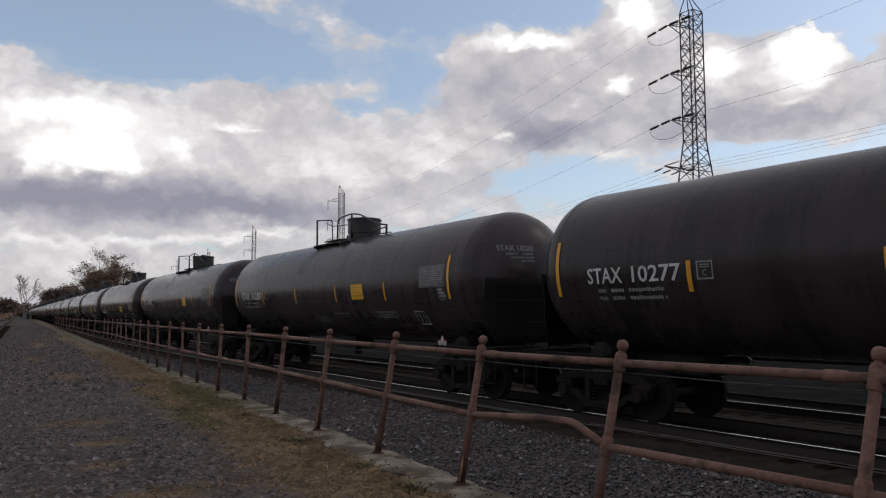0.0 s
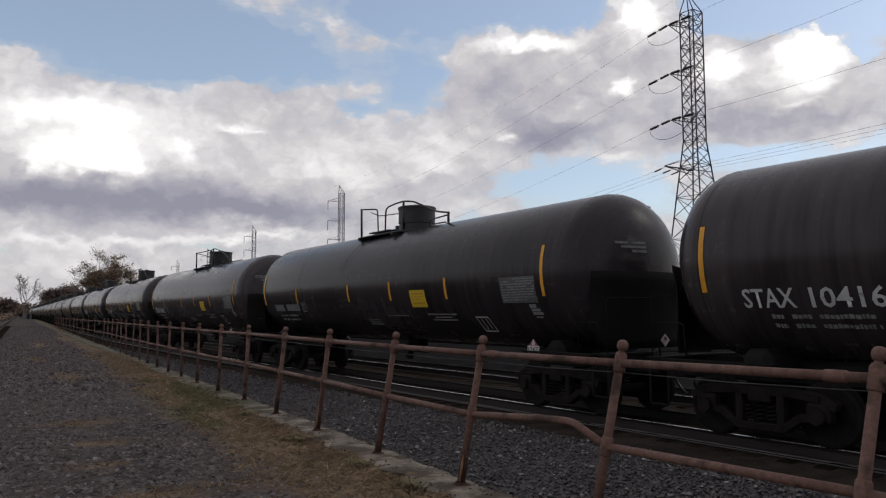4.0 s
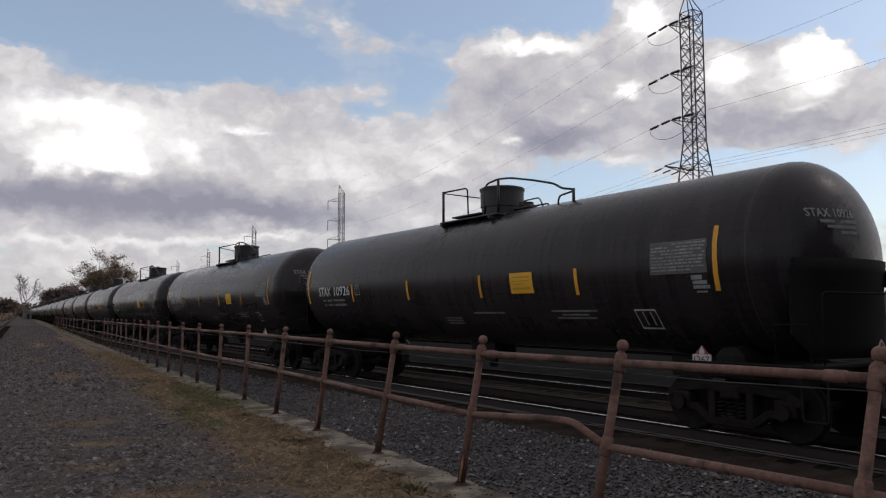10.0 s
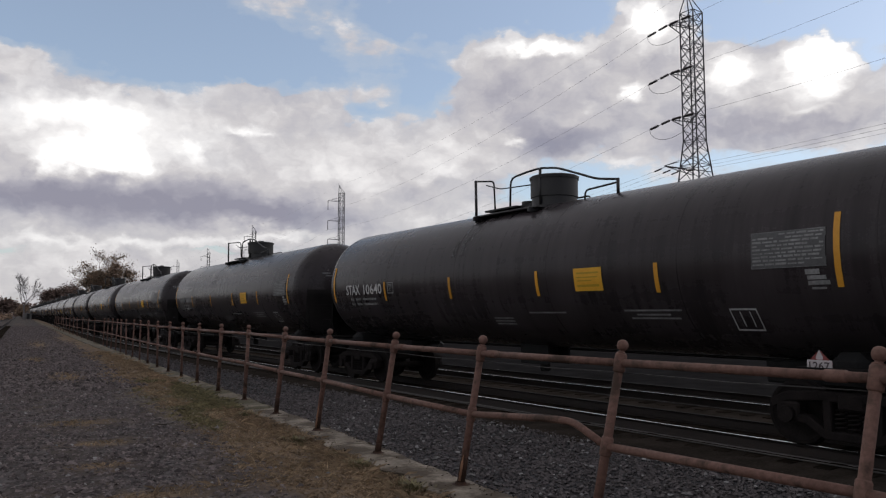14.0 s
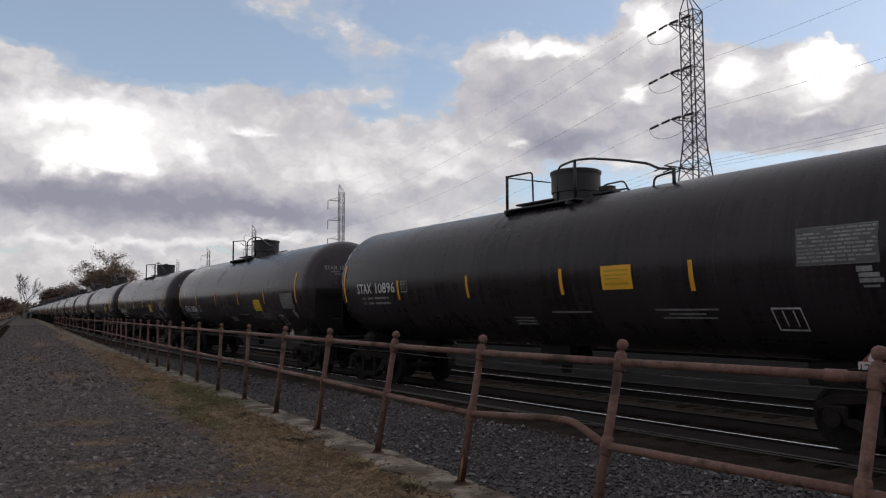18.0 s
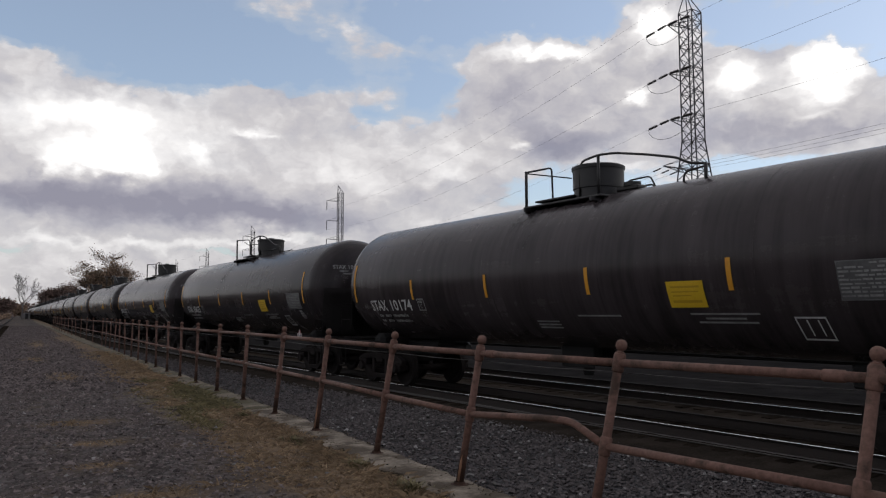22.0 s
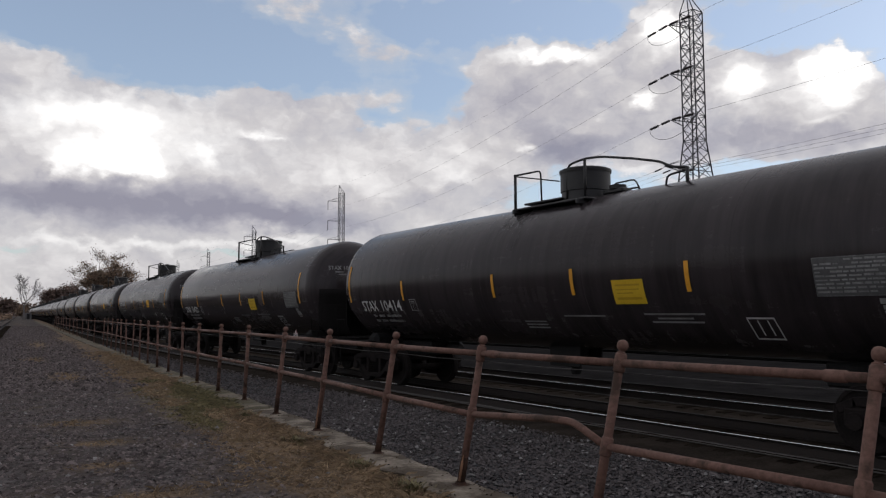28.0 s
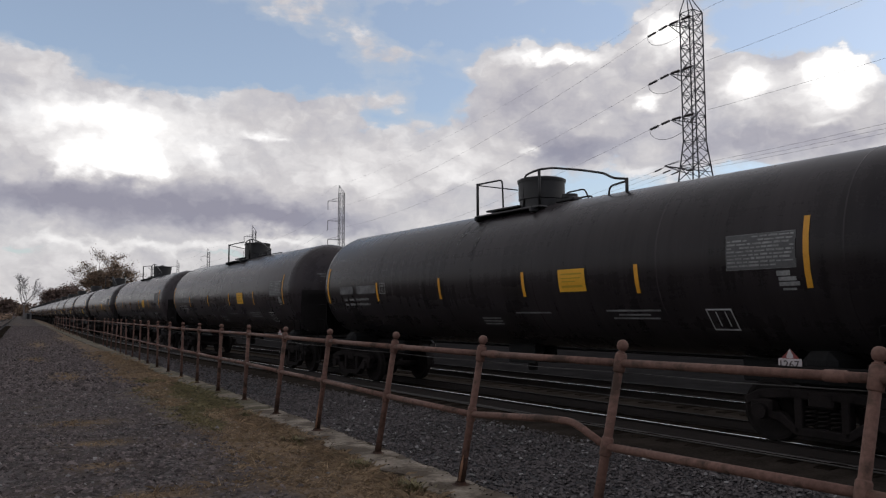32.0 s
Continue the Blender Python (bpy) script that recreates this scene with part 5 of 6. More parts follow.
def build_pylon(x, y, h, tension, label, hw_top, split):
    p = empty("pylon", pose(x, y, 0, 0, 0, 7 if tension else 0), label, "pylon", "pylons of the power line")
    top = h - 1.8
    zs = [0.0]
    while zs[-1] < top - 0.8:
        zs.append(min(top, zs[-1] + max(1.45, 1.25 * pylon_half(zs[-1], h, hw_top))))
    zs[-1] = top
    for sx_, sy_ in ((1, 1), (1, -1), (-1, -1), (-1, 1)):
        part("leg", tube([(sx_ * pylon_half(z, h, hw_top), sy_ * pylon_half(z, h, hw_top), z) for z in zs], 0.085, 4), "steel", p)
    corners = ((1, 1), (1, -1), (-1, -1), (-1, 1))
    for i in range(4):
        (ax, ay), (bx, by) = corners[i], corners[(i + 1) % 4]
        bm = bmesh.new()
        runs = []
        for k, (z0, z1) in enumerate(zip(zs, zs[1:])):
            h0, h1 = pylon_half(z0, h, hw_top), pylon_half(z1, h, hw_top)
            runs.append(((ax * h0, ay * h0, z0), (bx * h1, by * h1, z1)))
            runs.append(((bx * h0, by * h0, z0), (ax * h1, ay * h1, z1)))
            if k % 2 == 0:
                runs.append(((ax * h1, ay * h1, z1), (bx * h1, by * h1, z1)))
        for u, v in runs:
            if split:
                part("brace", tube([u, v], 0.045, 4), "steel", p)
            else:
                strut(bm, u, v, 0.045)
        if split:
            bm.free()
        else:
            tagged(part("bracing", bm, "steel", p), kind="stuff")
    for sx_, sy_ in corners:
        part("peak_strut", tube([(sx_ * hw_top, sy_ * hw_top, top), (-0.8, 0, h + 0.6)], 0.06, 4), "steel", p)
        part("top_bar", tube([(sx_ * hw_top, sy_ * hw_top, top), (sy_ * hw_top, -sx_ * hw_top, top)], 0.05, 4), "steel", p)
    tips = []
    for z, reach in ((h - 4.3, 3.5), (h - 10.2, 3.5), (h - 15.7, 3.5)):
        arm = bmesh.new()
        tip = Vector((-hw_top - reach, 0, z))
        hw = pylon_half(z, h, hw_top)
        for sy_ in (-1, 1):
            strut(arm, (-hw, sy_ * hw, z), tip, 0.06)
            strut(arm, (-hw, sy_ * hw, z + 1.15), tip, 0.05)
            for k in (0.33, 0.66):
                a = Vector((-hw, sy_ * hw, z)).lerp(tip, k)
                b = Vector((-hw, sy_ * hw, z + 1.15)).lerp(tip, k)
                strut(arm, a, b, 0.03)
        arm_ob = part("crossarm", arm, "steel", p)
        if tension:
            for sgn in (-1, 1):
                e = tip + Vector((0, sgn * 3.1, -0.55 if sgn > 0 else 0.1))
                for a_, b_ in ((0.06, 0.44), (0.58, 0.97)):
                    part("insulator", tube([tip.lerp(e, a_ + (b_ - a_) * i / 12) for i in range(13)], [0.08 + 0.09 * (i % 2) for i in range(13)], 8), "insul", arm_ob, "dark strain insulator string")
                part("link", tube([tip, e], 0.03, 5), "steel", arm_ob)
                tips.append((sgn, p.matrix_world @ e))
            jump = [tip + Vector((0, 3.1 * math.cos(math.pi * i / 10), -0.22 - 0.33 * math.cos(math.pi * i / 10) - 1.9 * math.sin(math.pi * i / 10))) for i in range(11)]
            part("jumper_wire", tube(jump, 0.028, 5), "wire", arm_ob)
        else:
            e = tip + Vector((0, 0, -2.7))
            part("insulator", tube([tip.lerp(e, i / 14) for i in range(15)], [0.06 + 0.08 * (i % 2) for i in range(15)], 6), "insul", arm_ob, "hanging insulator string")
            tips.append((0, p.matrix_world @ e))
    z = h - 21.4
    low = bmesh.new()
    hw = pylon_half(z, h, hw_top)
    for sy_ in (-1, 1):
        strut(low, (hw, sy_ * hw, z), (-hw - 4.6, 0.0, z + 0.1), 0.06)
        strut(low, (-hw, sy_ * hw, z + 1.5), (-hw - 4.6, 0.0, z + 0.1), 0.045)
    part("lower_crossarm", low, "steel", p)
    lows = []
    for k in range(3):
        q = Vector((-hw - 4.4 + 1.55 * k, 0, z))
        for sgn in (-1, 1):
            e = q + Vector((0, sgn * 1.7, -0.35))
            part("insulator", tube([q.lerp(e, 0.3 + 0.6 * i / 8) for i in range(9)], [0.05 + 0.06 * (i % 2) for i in range(9)], 6), "insul", p, "short strain insulator")
            part("link", tube([q, e], 0.02, 4), "steel", p)
            lows.append((sgn, k, p.matrix_world @ e))
    return tips, lows


def build_wire(a, b, sag, r=0.013):
    pts = [a.lerp(b, i / 20) - Vector((0, 0, 4 * sag * (i / 20) * (1 - i / 20))) for i in range(21)]
    tagged(part("power_wire", tube(pts, r, 5), "wire", None), "dark overhead conductor strung between lattice pylons", "wire", "conductors of the power line")


# the line runs north beside the tracks; height of each above the rails
LINE = [(41.0, -76.0), (69.0, 62.0), (80.4, 206.5), (84.4, 319.5), (90.8, 443.0), (91.2, 546.0)]
PYLONS = [build_pylon(x, y, 40.0 if i < 2 else 39.4, i < 2, "tall grey steel lattice pylon with three arms on one side", 0.93 if i < 2 else 0.72, i in (1, 2)) for i, (x, y) in enumerate(LINE)]
for i in range(len(LINE) - 1):
    (ta, la), (tb, lb) = PYLONS[i], PYLONS[i + 1]
    north = [q for s_, q in ta if s_ in (0, 1)]
    south = [q for s_, q in tb if s_ in (0, -1)]
    for a, b in zip(north, south):
        build_wire(a, b, 3.2)
    for k in range(3):
        a = [q for s_, kk, q in la if s_ == 1 and kk == k][0]
        b = [q for s_, kk, q in lb if s_ == -1 and kk == k][0]
        build_wire(a, b, 2.6, 0.011)
    (xa, ya), (xb, yb) = LINE[i], LINE[i + 1]
    build_wire(Vector((xa - 1, ya, 40.5)), Vector((xb - 1, yb, 40.0)), 2.5, 0.009)


# ---- floodlight on a post beyond the tracks ----
def build_floodlight():
    f = empty("floodlight_post", pose(28.3, 28.5, -0.2), "dark steel post with twin floodlights beyond the tracks", "light pole")
    part("pole", lathe([(0.0, 0), (0.12, 0), (0.12, 0.4), (0.09, 0.42), (0.07, 7.4), (0, 7.4)], 12), "black", f)
    part("bracket_arm", tube([(-0.72, 0, 7.36), (0.05, 0, 7.36)], 0.035, 6), "black", f)
    for x in (-0.72, -0.28):
        part("lamp_head", box((0.34, 0.26, 0.2), (x, 0, 7.52), 0.03, (25, -22, 0)), "black", f, "dark box floodlight")


build_floodlight()


# ---- trees ----
def grow(rng, base, h, spread, depth, pts):
    """Limbs as (start, end, radius, radius) in the tree's space."""
    def limb(a, d, ln, r, lev):
        b = a + d * ln
        mid = a.lerp(b, 0.5) + Vector((rng.uniform(-1, 1), rng.uniform(-1, 1), rng.uniform(-0.5, 0.5))) * ln * 0.07
        pts.append((a, mid, r, r * 0.8))
        pts.append((mid, b, r * 0.8, r * 0.6))
        if lev == 0:
            return
        for i in range(rng.randint(2, 4) if lev > 1 else 3):
            q = (d + Vector((rng.uniform(-1, 1), rng.uniform(-1, 1), rng.uniform(-0.25, 0.75))) * spread).normalized()
            limb(b if i else mid, q, ln * rng.uniform(0.58, 0.82), r * 0.55, lev - 1)
    limb(base, Vector((rng.uniform(-0.05, 0.05), rng.uniform(-0.05, 0.05), 1)), h * 0.30, h * 0.022, depth)


def build_tree(name, x, y, z, h, width, leaves, size, mat, label, seed, depth=5, spread=0.85, twig=0.0, even=2.2, loose=2.2):
    rng = random.Random(seed)
    wood = "bark" if leaves else "bare_bark"
    t = empty(name, pose(x, y, z), label, "tree")
    pts = []
    grow(rng, Vector((0, 0, 0)), 1.0, spread, depth, pts)
    hi = max(b.z for a, b, _, _ in pts)
    wide = max(max(abs(b.x), abs(b.y)) for a, b, _, _ in pts)
    sc = Vector((width / 2 / wide, width / 2 / wide, h / hi))
    fit = [(Vector(map(lambda u, v: u * v, a, sc)), Vector(map(lambda u, v: u * v, b, sc)), r0 * h, r1 * h) for a, b, r0, r1 in pts]
    bm = bmesh.new()
    for a, b, r0, r1 in fit[:2]:
        add_tube(bm, [a, b], [r0, r1], 8, False)
    part("trunk", bm, wood, t)
    bm = bmesh.new()
    for a, b, r0, r1 in fit[2:]:
        add_tube(bm, [a, b], [max(r0, 0.02 + twig), max(r1, 0.015 + twig)], 4, False)
    part("branching", bm, wood, t)
    if leaves:
        ends = [b for a, b, r0, r1 in fit if r1 < h * 0.0052]
        if not ends:
            ends = [b for a, b, r0, r1 in fit[len(fit) // 2:]]
        heavy = [rng.random() ** even for _ in ends]
        verts, faces = [], []
        for e in rng.choices(ends, heavy, k=leaves):
            c = e + Vector((rng.gauss(0, 1), rng.gauss(0, 1), rng.gauss(0, 0.8))) * size * loose
            s_ = size * rng.uniform(0.5, 1.2)
            u = Vector((rng.gauss(0, 1), rng.gauss(0, 1), rng.gauss(0, 1))).normalized()
            v = u.orthogonal().normalized()
            n0 = len(verts)
            verts += [tuple(c + u * s_), tuple(c + v * s_ * 0.7), tuple(c - u * s_ * 0.8 + Vector((0, 0, s_ * 0.2))), tuple(c - v * s_ * 0.6)]
            faces.append((n0, n0 + 1, n0 + 2, n0 + 3))
        part("crown", join_mesh("crown", verts, faces, mat), None, t)
    return t


build_tree("autumn_tree", 21.2, 252, -0.2, 22.0, 27.0, 13000, 0.24, "leaf_brown", "half-bare autumn tree with thinning brown leaves", 73, 6, 0.8, 0.035, 0.9, 2.9)
build_tree("autumn_tree", 16.8, 247, -0.2, 15.0, 16.0, 9000, 0.30, "leaf_olive", "broad autumn tree with olive-brown leaves", 8, 5, 0.9, 0.03, 0.8, 2.9)
build_tree("autumn_tree", 12.2, 300, -0.2, 12.6, 15.0, 9000, 0.42, "leaf_dark", "dense dark reddish-brown tree behind the train", 5, 5, 0.95)
build_tree("autumn_tree", 8.9, 330, -0.2, 10.6, 11.0, 7000, 0.42, "leaf_dark", "dense dark reddish-brown tree behind the train", 6, 5, 0.95)
build_tree("bare_tree", -1.0, 270, 0.2, 14.6, 12.0, 0, 0.3, "bark", "bare leafless grey tree against the sky", 35, 6, 0.6, 0.012)
build_tree("scrub_tree", -5.4, 262, 0.3, 6.0, 6.0, 2600, 0.36, "leaf_dark", "low dark leafy tree beside the siding", 41, 4, 0.9)
build_tree("scrub_tree", -12.5, 290, 0.3, 5.6, 10.0, 3000, 0.36, "leaf_olive", "low olive-brown tree beside the siding", 42, 4, 0.9)
build_tree("scrub_tree", -1.2, 330, 0.2, 5.2, 9.0, 2600, 0.36, "leaf_brown", "low brown bushy tree near the tracks", 43, 4, 0.9)


def build_scrub():
    """Low tangled brush along the far side, and woods at the edge of sight."""
    rng = random.Random(77)
    for name, count, where, tall, size, mat, label in (
            ("brush", 9000, lambda: (rng.uniform(-26, -4.5), rng.uniform(130, 330)), 2.4, 0.30, "leaf_brown", "low dry brown brush beside the siding"),
            ("far_woods", 16000, lambda: (rng.uniform(-120, 330), rng.uniform(620, 760)), 13.0, 1.2, "leaf_dark", "distant dark wood along the horizon"),
            # added treeline: a dark backing for the gaps under and between cars
            ("east_woods", 24000, lambda: (rng.uniform(330, 420), rng.uniform(60, 520)), 14.0, 1.7, "leaf_dark", "dark wood added as a backing beyond the power line")):
        verts, faces = [], []
        for _ in range(count):
            x, y = where()
            top = tall * (0.55 + 0.45 * noise.noise(Vector((x * 0.11 / (tall / 6), y * 0.06, 1.5))) + 0.25 * noise.noise(Vector((x * 0.5, y * 0.3, 0.5))))
            z = max(0.05, top * rng.random() ** 0.6)
            s_ = size * rng.uniform(0.5, 1.3)
            u = Vector((rng.gauss(0, 1), rng.gauss(0, 1), rng.gauss(0, 1))).normalized()
            v = u.orthogonal().normalized()
            c = Vector((x, y, z + 0.3))
            n0 = len(verts)
            verts += [tuple(c + u * s_), tuple(c + v * s_ * 0.7), tuple(c - u * s_), tuple(c - v * s_ * 0.6)]
            faces.append((n0, n0 + 1, n0 + 2, n0 + 3))
        tagged(new(name, join_mesh(name, verts, faces, mat)), label, "brush" if name == "brush" else "woods", kind="stuff")


build_scrub()


# ---- hut and siding by the yard ----
def build_hut():
    h = empty("trackside_hut", pose(0.15, 300, 0.2), "small pale trackside hut with a grey roof", "hut")
    part("wall", box((2.6, 2.6, 2.2), (0, 0, 1.1), 0.02), "wall", h)
    roof = bmesh.new()
    add_box(roof, (1.7, 3.0, 0.08), pose(-0.72, 0, 2.42, 0, -22, 0))
    add_box(roof, (1.7, 3.0, 0.08), pose(0.72, 0, 2.42, 0, 22, 0))
    part("roof", roof, "roof", h)
    part("door", box((0.9, 0.05, 1.9), (0.3, -1.32, 0.97), 0.01), "black", h)


build_hut()


def build_siding():
    t = tagged(new("siding_track"), "rusty little-used rails at the yard's edge", "railway track", kind="structure")
    a, b = Vector((-1.25, -20, 0.86)), Vector((-4.0, 400, 0.86))
    for o in (0.0, -1.507):
        for nm, prof, mat in (("rail", WEB, "rail"), ("rail_head", HEAD, "tread")):
            verts = [(q.x + o + px, q.y, q.z + pz) for q in (a, b) for px, pz in prof]
            n_ = len(prof)
            part(nm, join_mesh(nm, verts, [(i, i + n_, i + n_ + 1, i + 1) for i in range(n_ - 1)], mat), None, t)
    me = bpy.data.meshes.new("sleeper")
    bm = box((2.6, 0.23, 0.12), (0, 0, 0), 0.012)
    bm.to_mesh(me)
    bm.free()
    me.materials.append(MAT["tie"])
    for i in range(150):
        y = -8 + 0.66 * i
        o = part("sleeper", me, None, t)
        o.location = (-1.38 - 0.00655 * y - 0.75, y, 0.625)


build_siding()


# ---- loose stones and grass ----
def scatter_stones(name, spots, lo, hi, material, label, seed):
    """Many small crushed stones, each its own faceted lump, in one mesh."""
    rng = np.random.default_rng(seed)
    n = len(spots)
    base = np.array([(1, 0, 0), (-1, 0, 0), (0, 1, 0), (0, -1, 0), (0, 0, 1), (0, 0, -1), (0.6, 0.6, 0.5), (-0.6, -0.5, 0.55)])
    tri = [(4, 6, 2), (4, 0, 6), (0, 2, 6), (4, 2, 1), (4, 1, 7), (1, 3, 7), (4, 7, 3), (4, 3, 0), (5, 2, 0), (5, 1, 2), (5, 3, 1), (5, 0, 3)]
    size = rng.uniform(lo, hi, (n, 1, 1)) * (0.6 + 0.8 * rng.random((n, 1, 1)) ** 2)
    v = base[None] * (1 + rng.uniform(-0.35, 0.35, (n, 8, 1))) * size * rng.uniform(0.65, 1.25, (n, 1, 3)) * np.array([1, 1, 0.7])
    a = rng.uniform(0, 2 * np.pi, n)
    c, s = np.cos(a)[:, None], np.sin(a)[:, None]
    v = np.stack([v[..., 0] * c - v[..., 1] * s, v[..., 0] * s + v[..., 1] * c, v[..., 2] + v[..., 0] * rng.uniform(-0.4, 0.4, (n, 1))], -1)
    v += np.asarray(spots)[:, None, :]
    f = (np.arange(n)[:, None, None] * 8 + np.array(tri)[None]).reshape(-1, 3)
    me = join_mesh(name, v.reshape(-1, 3).tolist(), f.tolist(), material)
    return tagged(new(name, me), label, "stones", kind="stuff")


def turf_weight(x, y):
    """How far grass and dirt have closed over the gravel, 0 to 1."""
    w = np.clip((x - 1.45) / 0.45, 0, 1)
    for px, py, rx, ry in TURF:
        w = np.maximum(w, np.exp(-((x - px) / rx) ** 2 - ((y - py) / ry) ** 2))
    return w


def build_stones():
    rng = np.random.default_rng(4)
    n = 46000
    y = 2.5 + 17 * rng.random(n) ** 1.4
    x = 3.0 + 6.6 * rng.random(n)
    edge = np.interp(y, _ys, _xs) - 1.9
    keep = x < edge + 0.25 * rng.standard_normal(n)
    spots = np.stack([x[keep], y[keep], np.full(keep.sum(), BALLAST_Z - 0.045)], -1)
    scatter_stones("ballast_stones", spots, 0.015, 0.034, "ballast_stone", "loose crushed grey ballast stones", 1)
    n = 16000
    y = 13 + 34 * rng.random(n) ** 1.2
    x = 3.0 + 6.0 * rng.random(n)
    keep = x < np.interp(y, _ys, _xs) - 1.9
    scatter_stones("coarse_ballast", np.stack([x[keep], y[keep], np.full(keep.sum(), BALLAST_Z - 0.045)], -1), 0.022, 0.048, "ballast_stone", "crushed ballast stones farther along", 8)
    n = 700
    y, x = 3 + 14 * rng.random(n), 3.2 + 5.0 * rng.random(n)
    scatter_stones("pale_ballast_stones", np.stack([x, y, np.full(n, BALLAST_Z - 0.02)], -1), 0.02, 0.042, "pale_stone", "scattered paler ballast stones", 2)
    n = 62000
    y = 3.2 + 19 * rng.random(n) ** 1.7
    x = -1.2 + 3.6 * rng.random(n)
    bare = np.array([noise.noise(Vector((px * 0.9, py * 0.5, 7.0))) for px, py in zip(x, y)]) + np.clip((x - 1.3) * 0.35, 0, 1)
    keep = (bare < 0.95 + 0.2 * rng.standard_normal(n)) & (x < 2.0 + 0.3 * rng.standard_normal(n))
    keep &= rng.random(n) > 1.15 * turf_weight(x + 0.12 * rng.standard_normal(n), y) + 0.22 * (bare > 0.1)
    spots = np.stack([x[keep], y[keep], ground_at(x[keep], y[keep]) - 0.003], -1)
    scatter_stones("yard_gravel", spots, 0.010, 0.027, "stone", "loose dark gravel on the yard", 3)
    n = 40000
    y = 14 + 80 * rng.random(n) ** 1.5
    x = -1.3 + 3.5 * rng.random(n)
    keep = rng.random(n) > 1.1 * turf_weight(x + 0.15 * rng.standard_normal(n), y)
    x, y = x[keep], y[keep]
    scatter_stones("coarse_gravel", np.stack([x, y, ground_at(x, y) + 0.002], -1), 0.018, 0.045, "stone", "loose dark gravel along the yard", 6)
    single = np.array([(0.58, 7.24, PLAT_Z), (6.49, 11.62, BALLAST_Z), (5.65, 13.78, BALLAST_Z + 0.03), (5.08, 12.64, BALLAST_Z)])
    scatter_stones("pale_chips", single, 0.06, 0.08, "pale_stone", "a few large pale stone chips", 17)
    n = 260
    x, y = -1 + 3.3 * rng.random(n), 3.2 + 12 * rng.random(n)
    spots = np.stack([x, y, ground_at(x, y) + 0.003], -1)
    scatter_stones("pale_gravel", spots, 0.010, 0.026, "pale_stone", "scattered pale pebbles", 5)


build_stones()
twig = tube([(1.25, 8.86, PLAT_Z + 0.012), (1.33, 8.93, PLAT_Z + 0.03), (1.40, 8.94, PLAT_Z + 0.02), (1.50, 9.03, PLAT_Z + 0.014)], [0.007, 0.009, 0.008, 0.004], 6)
tagged(part("fallen_twig", twig, "bark", None), "short dark broken twig lying on the gravel", "twig")


def build_kerb_litter():
    """Grit and leaf litter blown against the fence feet on top of the kerb."""
    rng = np.random.default_rng(9)
    n = 900
    y = 1.5 + 14 * rng.random(n) ** 1.3
    x = np.where(rng.random(n) < 0.6, KERB_IN + 0.02 + np.abs(rng.normal(0, 0.07, n)), KERB_OUT - np.abs(rng.normal(0, 0.08, n)))
    scatter_stones("kerb_grit", np.stack([x, y, np.full(n, PLAT_Z + 0.024)], -1), 0.004, 0.012, "litter", "grit and leaf litter on the concrete edging", 14)


build_kerb_litter()


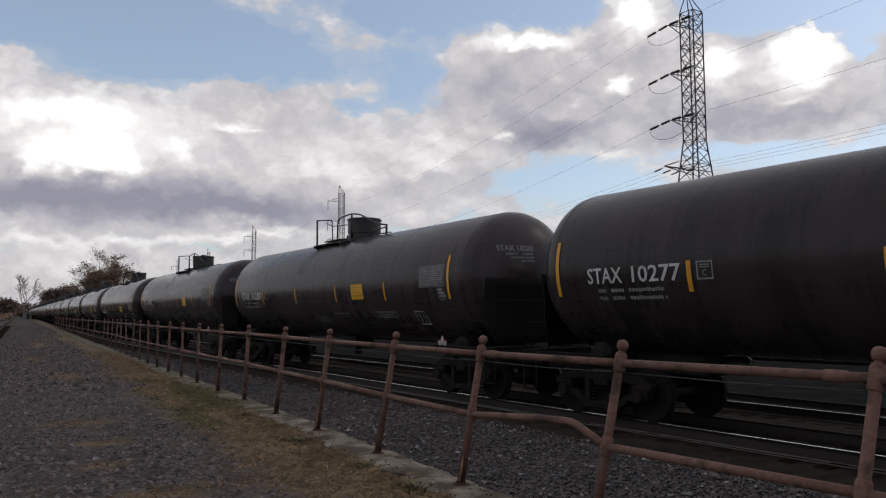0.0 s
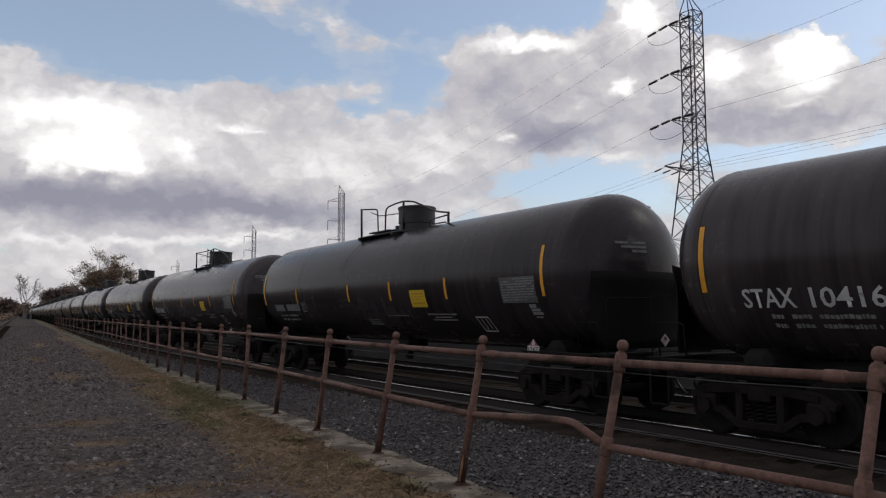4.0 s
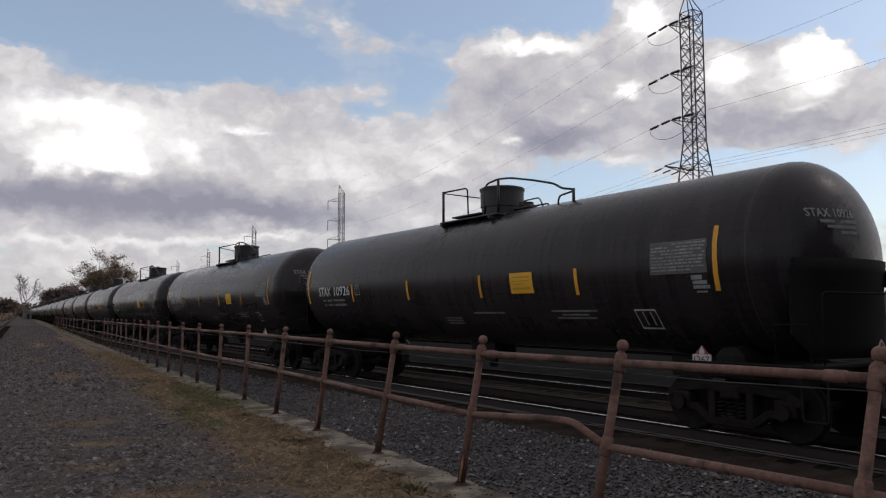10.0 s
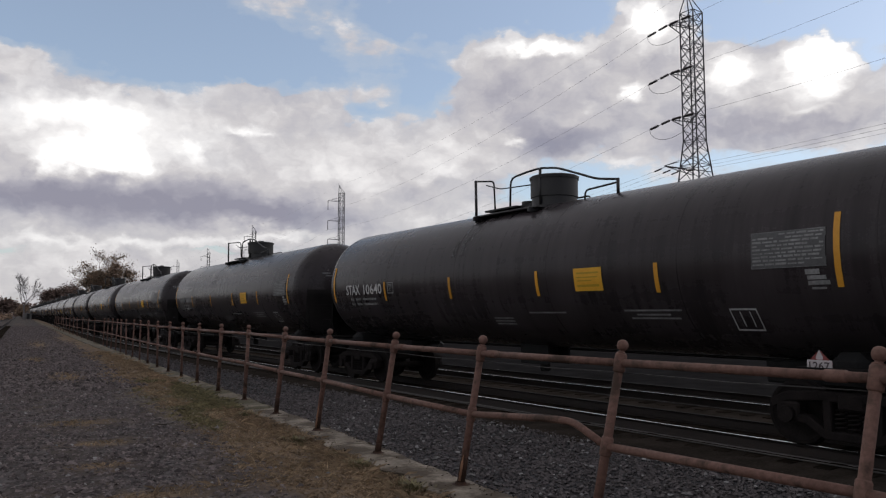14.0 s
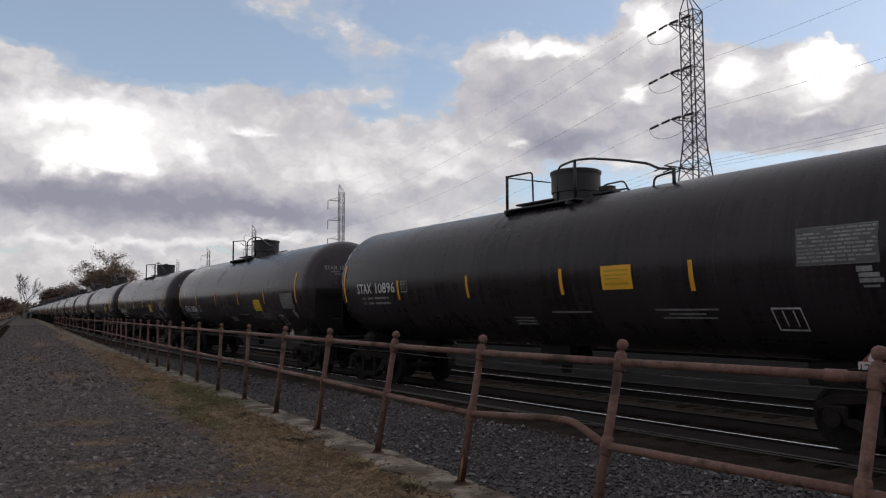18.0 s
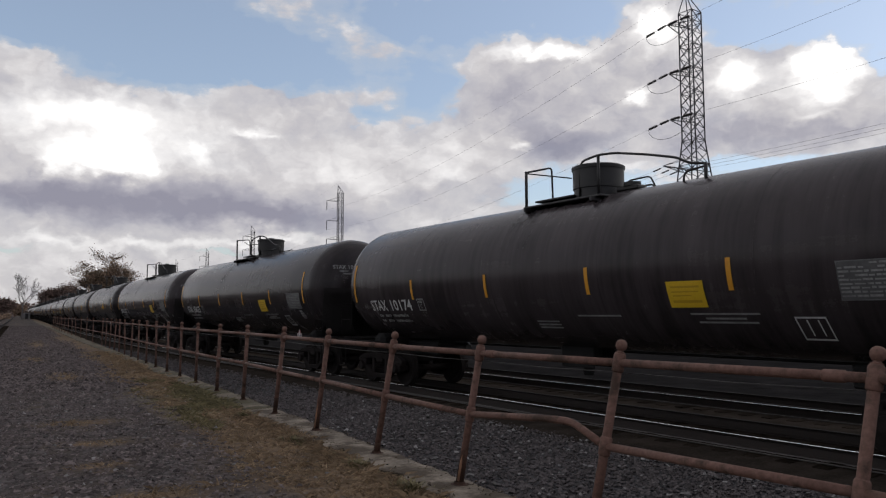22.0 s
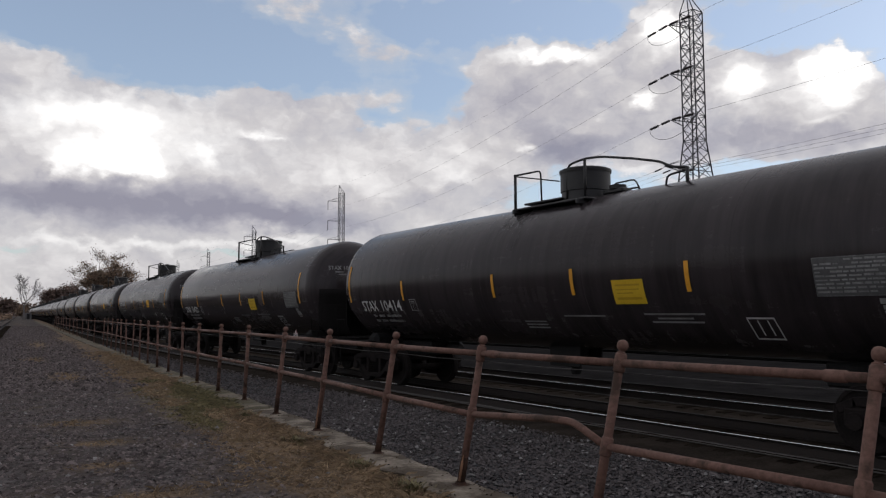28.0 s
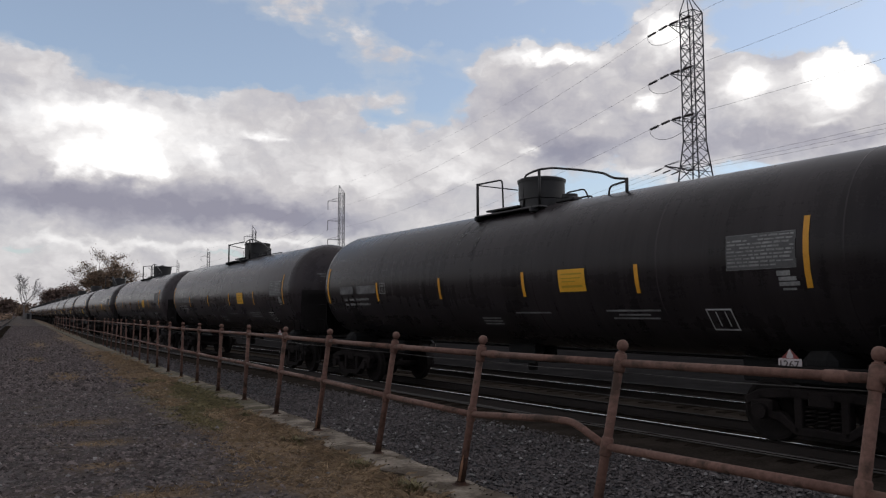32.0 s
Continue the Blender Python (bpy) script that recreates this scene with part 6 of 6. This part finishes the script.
def build_grass():
    rng = random.Random(12)
    kinds = {"straw": ([], []), "green": ([], [])}
    n = 0
    while n < 17000:
        y = 3.2 + 24 * rng.random() ** 1.5
        edge = rng.random() < 0.22
        x = KERB_IN - abs(rng.gauss(0, 0.14)) + 0.01 if edge else rng.uniform(-0.9, KERB_IN - 0.05)
        g = 0.35 * noise.noise(Vector((x * 1.5, y * 0.8, 7.0))) + max(-0.4, min(0.5, (x - 1.55) * 0.9)) + 0.6 * max(math.exp(-((x - px) / rx) ** 2 - ((y - py) / ry) ** 2) for px, py, rx, ry in TURF)
        if not edge and g < 0.12 + rng.gauss(0, 0.1):
            n += 0.2
            continue
        n += 1
        green = 0.5 * noise.noise(Vector((x * 1.4, y * 0.9, 21.0))) + (0.05 if edge else 0.0) - 0.09 * abs(y - 11.6) > -0.12
        verts, faces = kinds["green" if green else "straw"]
        tall = rng.uniform(0.010, 0.030) * (1.15 if edge else 1.0) * (1.2 if green else 1.0) * (2.2 if rng.random() < 0.04 else 1.0)
        root = float(ground_at(x, y)) - 0.006
        for _ in range(5):
            a = rng.uniform(0, 2 * math.pi)
            bx, by = x + rng.gauss(0, 0.025), y + rng.gauss(0, 0.025)
            lean = tall * rng.uniform(0.8, 2.6)
            w = rng.uniform(0.0025, 0.006)
            n0 = len(verts)
            z0 = root
            verts += [(bx - w * math.sin(a), by + w * math.cos(a), z0), (bx + w * math.sin(a), by - w * math.cos(a), z0),
                      (bx + lean * 0.45 * math.cos(a), by + lean * 0.45 * math.sin(a), z0 + tall * 0.75),
                      (bx + lean * math.cos(a), by + lean * math.sin(a), z0 + tall * rng.uniform(0.7, 1.0))]
            faces += [(n0, n0 + 1, n0 + 2), (n0 + 1, n0 + 3, n0 + 2)]
    # weedy clumps rooted against the kerb
    for cx, cy, tuft in ((2.36, 7.22, 1.0), (2.45, 5.83, 0.9), (2.46, 4.87, 1.1), (2.41, 9.29, 1.1), (2.3, 10.84, 0.7), (2.44, 6.4, 0.5), (2.44, 13.2, 0.7), (2.43, 8.2, 0.5)):
        verts, faces = kinds["green"]
        for _ in range(int(170 * tuft)):
            a, out = rng.uniform(0, 2 * math.pi), abs(rng.gauss(0, 0.09)) * tuft
            bx, by = min(cx + out * math.cos(a), KERB_IN + 0.05), cy + 1.9 * out * math.sin(a)
            tall = 0.085 * tuft * rng.uniform(0.3, 1.0) * max(0.3, 1 - out * 2.5)
            w, lean, n0, z0 = rng.uniform(0.004, 0.011), tall * rng.uniform(0.2, 1.0), len(verts), PLAT_Z - 0.015
            verts += [(bx - w * 0.3, by, z0), (bx + w * math.sin(a), by - w * math.cos(a), z0 + tall * 0.5), (bx + lean * math.cos(a), by + lean * math.sin(a), z0 + tall),
                      (bx - w * math.sin(a), by + w * math.cos(a), z0 + tall * 0.55)]
            faces.append((n0, n0 + 1, n0 + 2, n0 + 3))
    for kind, (verts, faces) in kinds.items():
        tagged(new("grass", join_mesh("grass", verts, faces, kind)), "tufts of dry brown grass along the kerb" if kind == "straw" else "small patches of green grass by the kerb", "grass", kind="stuff")


build_grass()

# ---- how things move ----
# arc length along the track of the first car's tail tape, time by time
RUN = (
    (0, 11.36),
    (1, -7.64),
    (2, -26.64),
    (3, -45.62),
    (4, -64.58),
    (5, -83.51),
    (6, -102.40),
    (7, -121.26),
    (8, -140.09),
    (9, -158.87),
    (10, -177.62),
    (11, -196.33),
    (12, -215.00),
    (13, -233.64),
    (14, -252.24),
    (15, -270.81),
    (16, -289.35),
    (17, -307.85),
    (18, -326.31),
    (19, -344.74),
    (20, -363.14),
    (21, -381.49),
    (22, -399.79),
    (23, -418.06),
    (24, -436.27),
    (25, -454.43),
    (26, -472.54),
    (27, -490.59),
    (28, -508.59),
    (29, -526.53),
    (30, -544.42),
    (31, -562.25),
    (32, -580.03),
)


def car_arc(k, t):
    ts, vs = [r[0] for r in RUN], [r[1] for r in RUN]
    return float(np.interp(t, ts, vs)) + CAR_LEN * k + (0.6 if k >= 17 else 0.0) - 7.32


def motions():
    for k, c in cars.items():
        rows = []
        for t in range(0, 33):
            s = car_arc(k, t)
            a, b = on_track(s + 6.95), on_track(s - 6.95)
            q = (a + b) / 2
            rows.append((t, pose(q.x, q.y, 0, 0, 0, math.degrees(math.atan2(b.y - a.y, b.x - a.x)))))
        walk(c, rows)
    # every wheel rolls; wheels that sit alike on their trucks share one set of keys
    rolled = {}
    for c in cars.values():
        for truck in c.children:
            for w in truck.children:
                if not w.name.startswith("wheel"):
                    continue
                here = tuple(round(v, 3) for v in w.location)
                if here not in rolled:
                    rolled[here] = w
                    rest, sgn = w.matrix_local.copy(), 1 if w.location.y > 0 else -1
                    walk(w, [(i / FPS, rest @ pose(0, 0, 0, 0, sgn * math.degrees(-(car_arc(0, i / FPS) - car_arc(0, 0)) / 0.457), 0)) for i in range(0, 32 * FPS + 1)])
                else:
                    w.rotation_mode = "QUATERNION"
                    keys = w.animation_data_create()
                    keys.action = rolled[here].animation_data.action
                    keys.action_slot = rolled[here].animation_data.action_slot
    walk(clouds, [(0, pose(0, 0, 0, 0, -1.0, 0.8)), (32, pose(0, 0, 0, 0, 1.0, -0.8))])


motions()
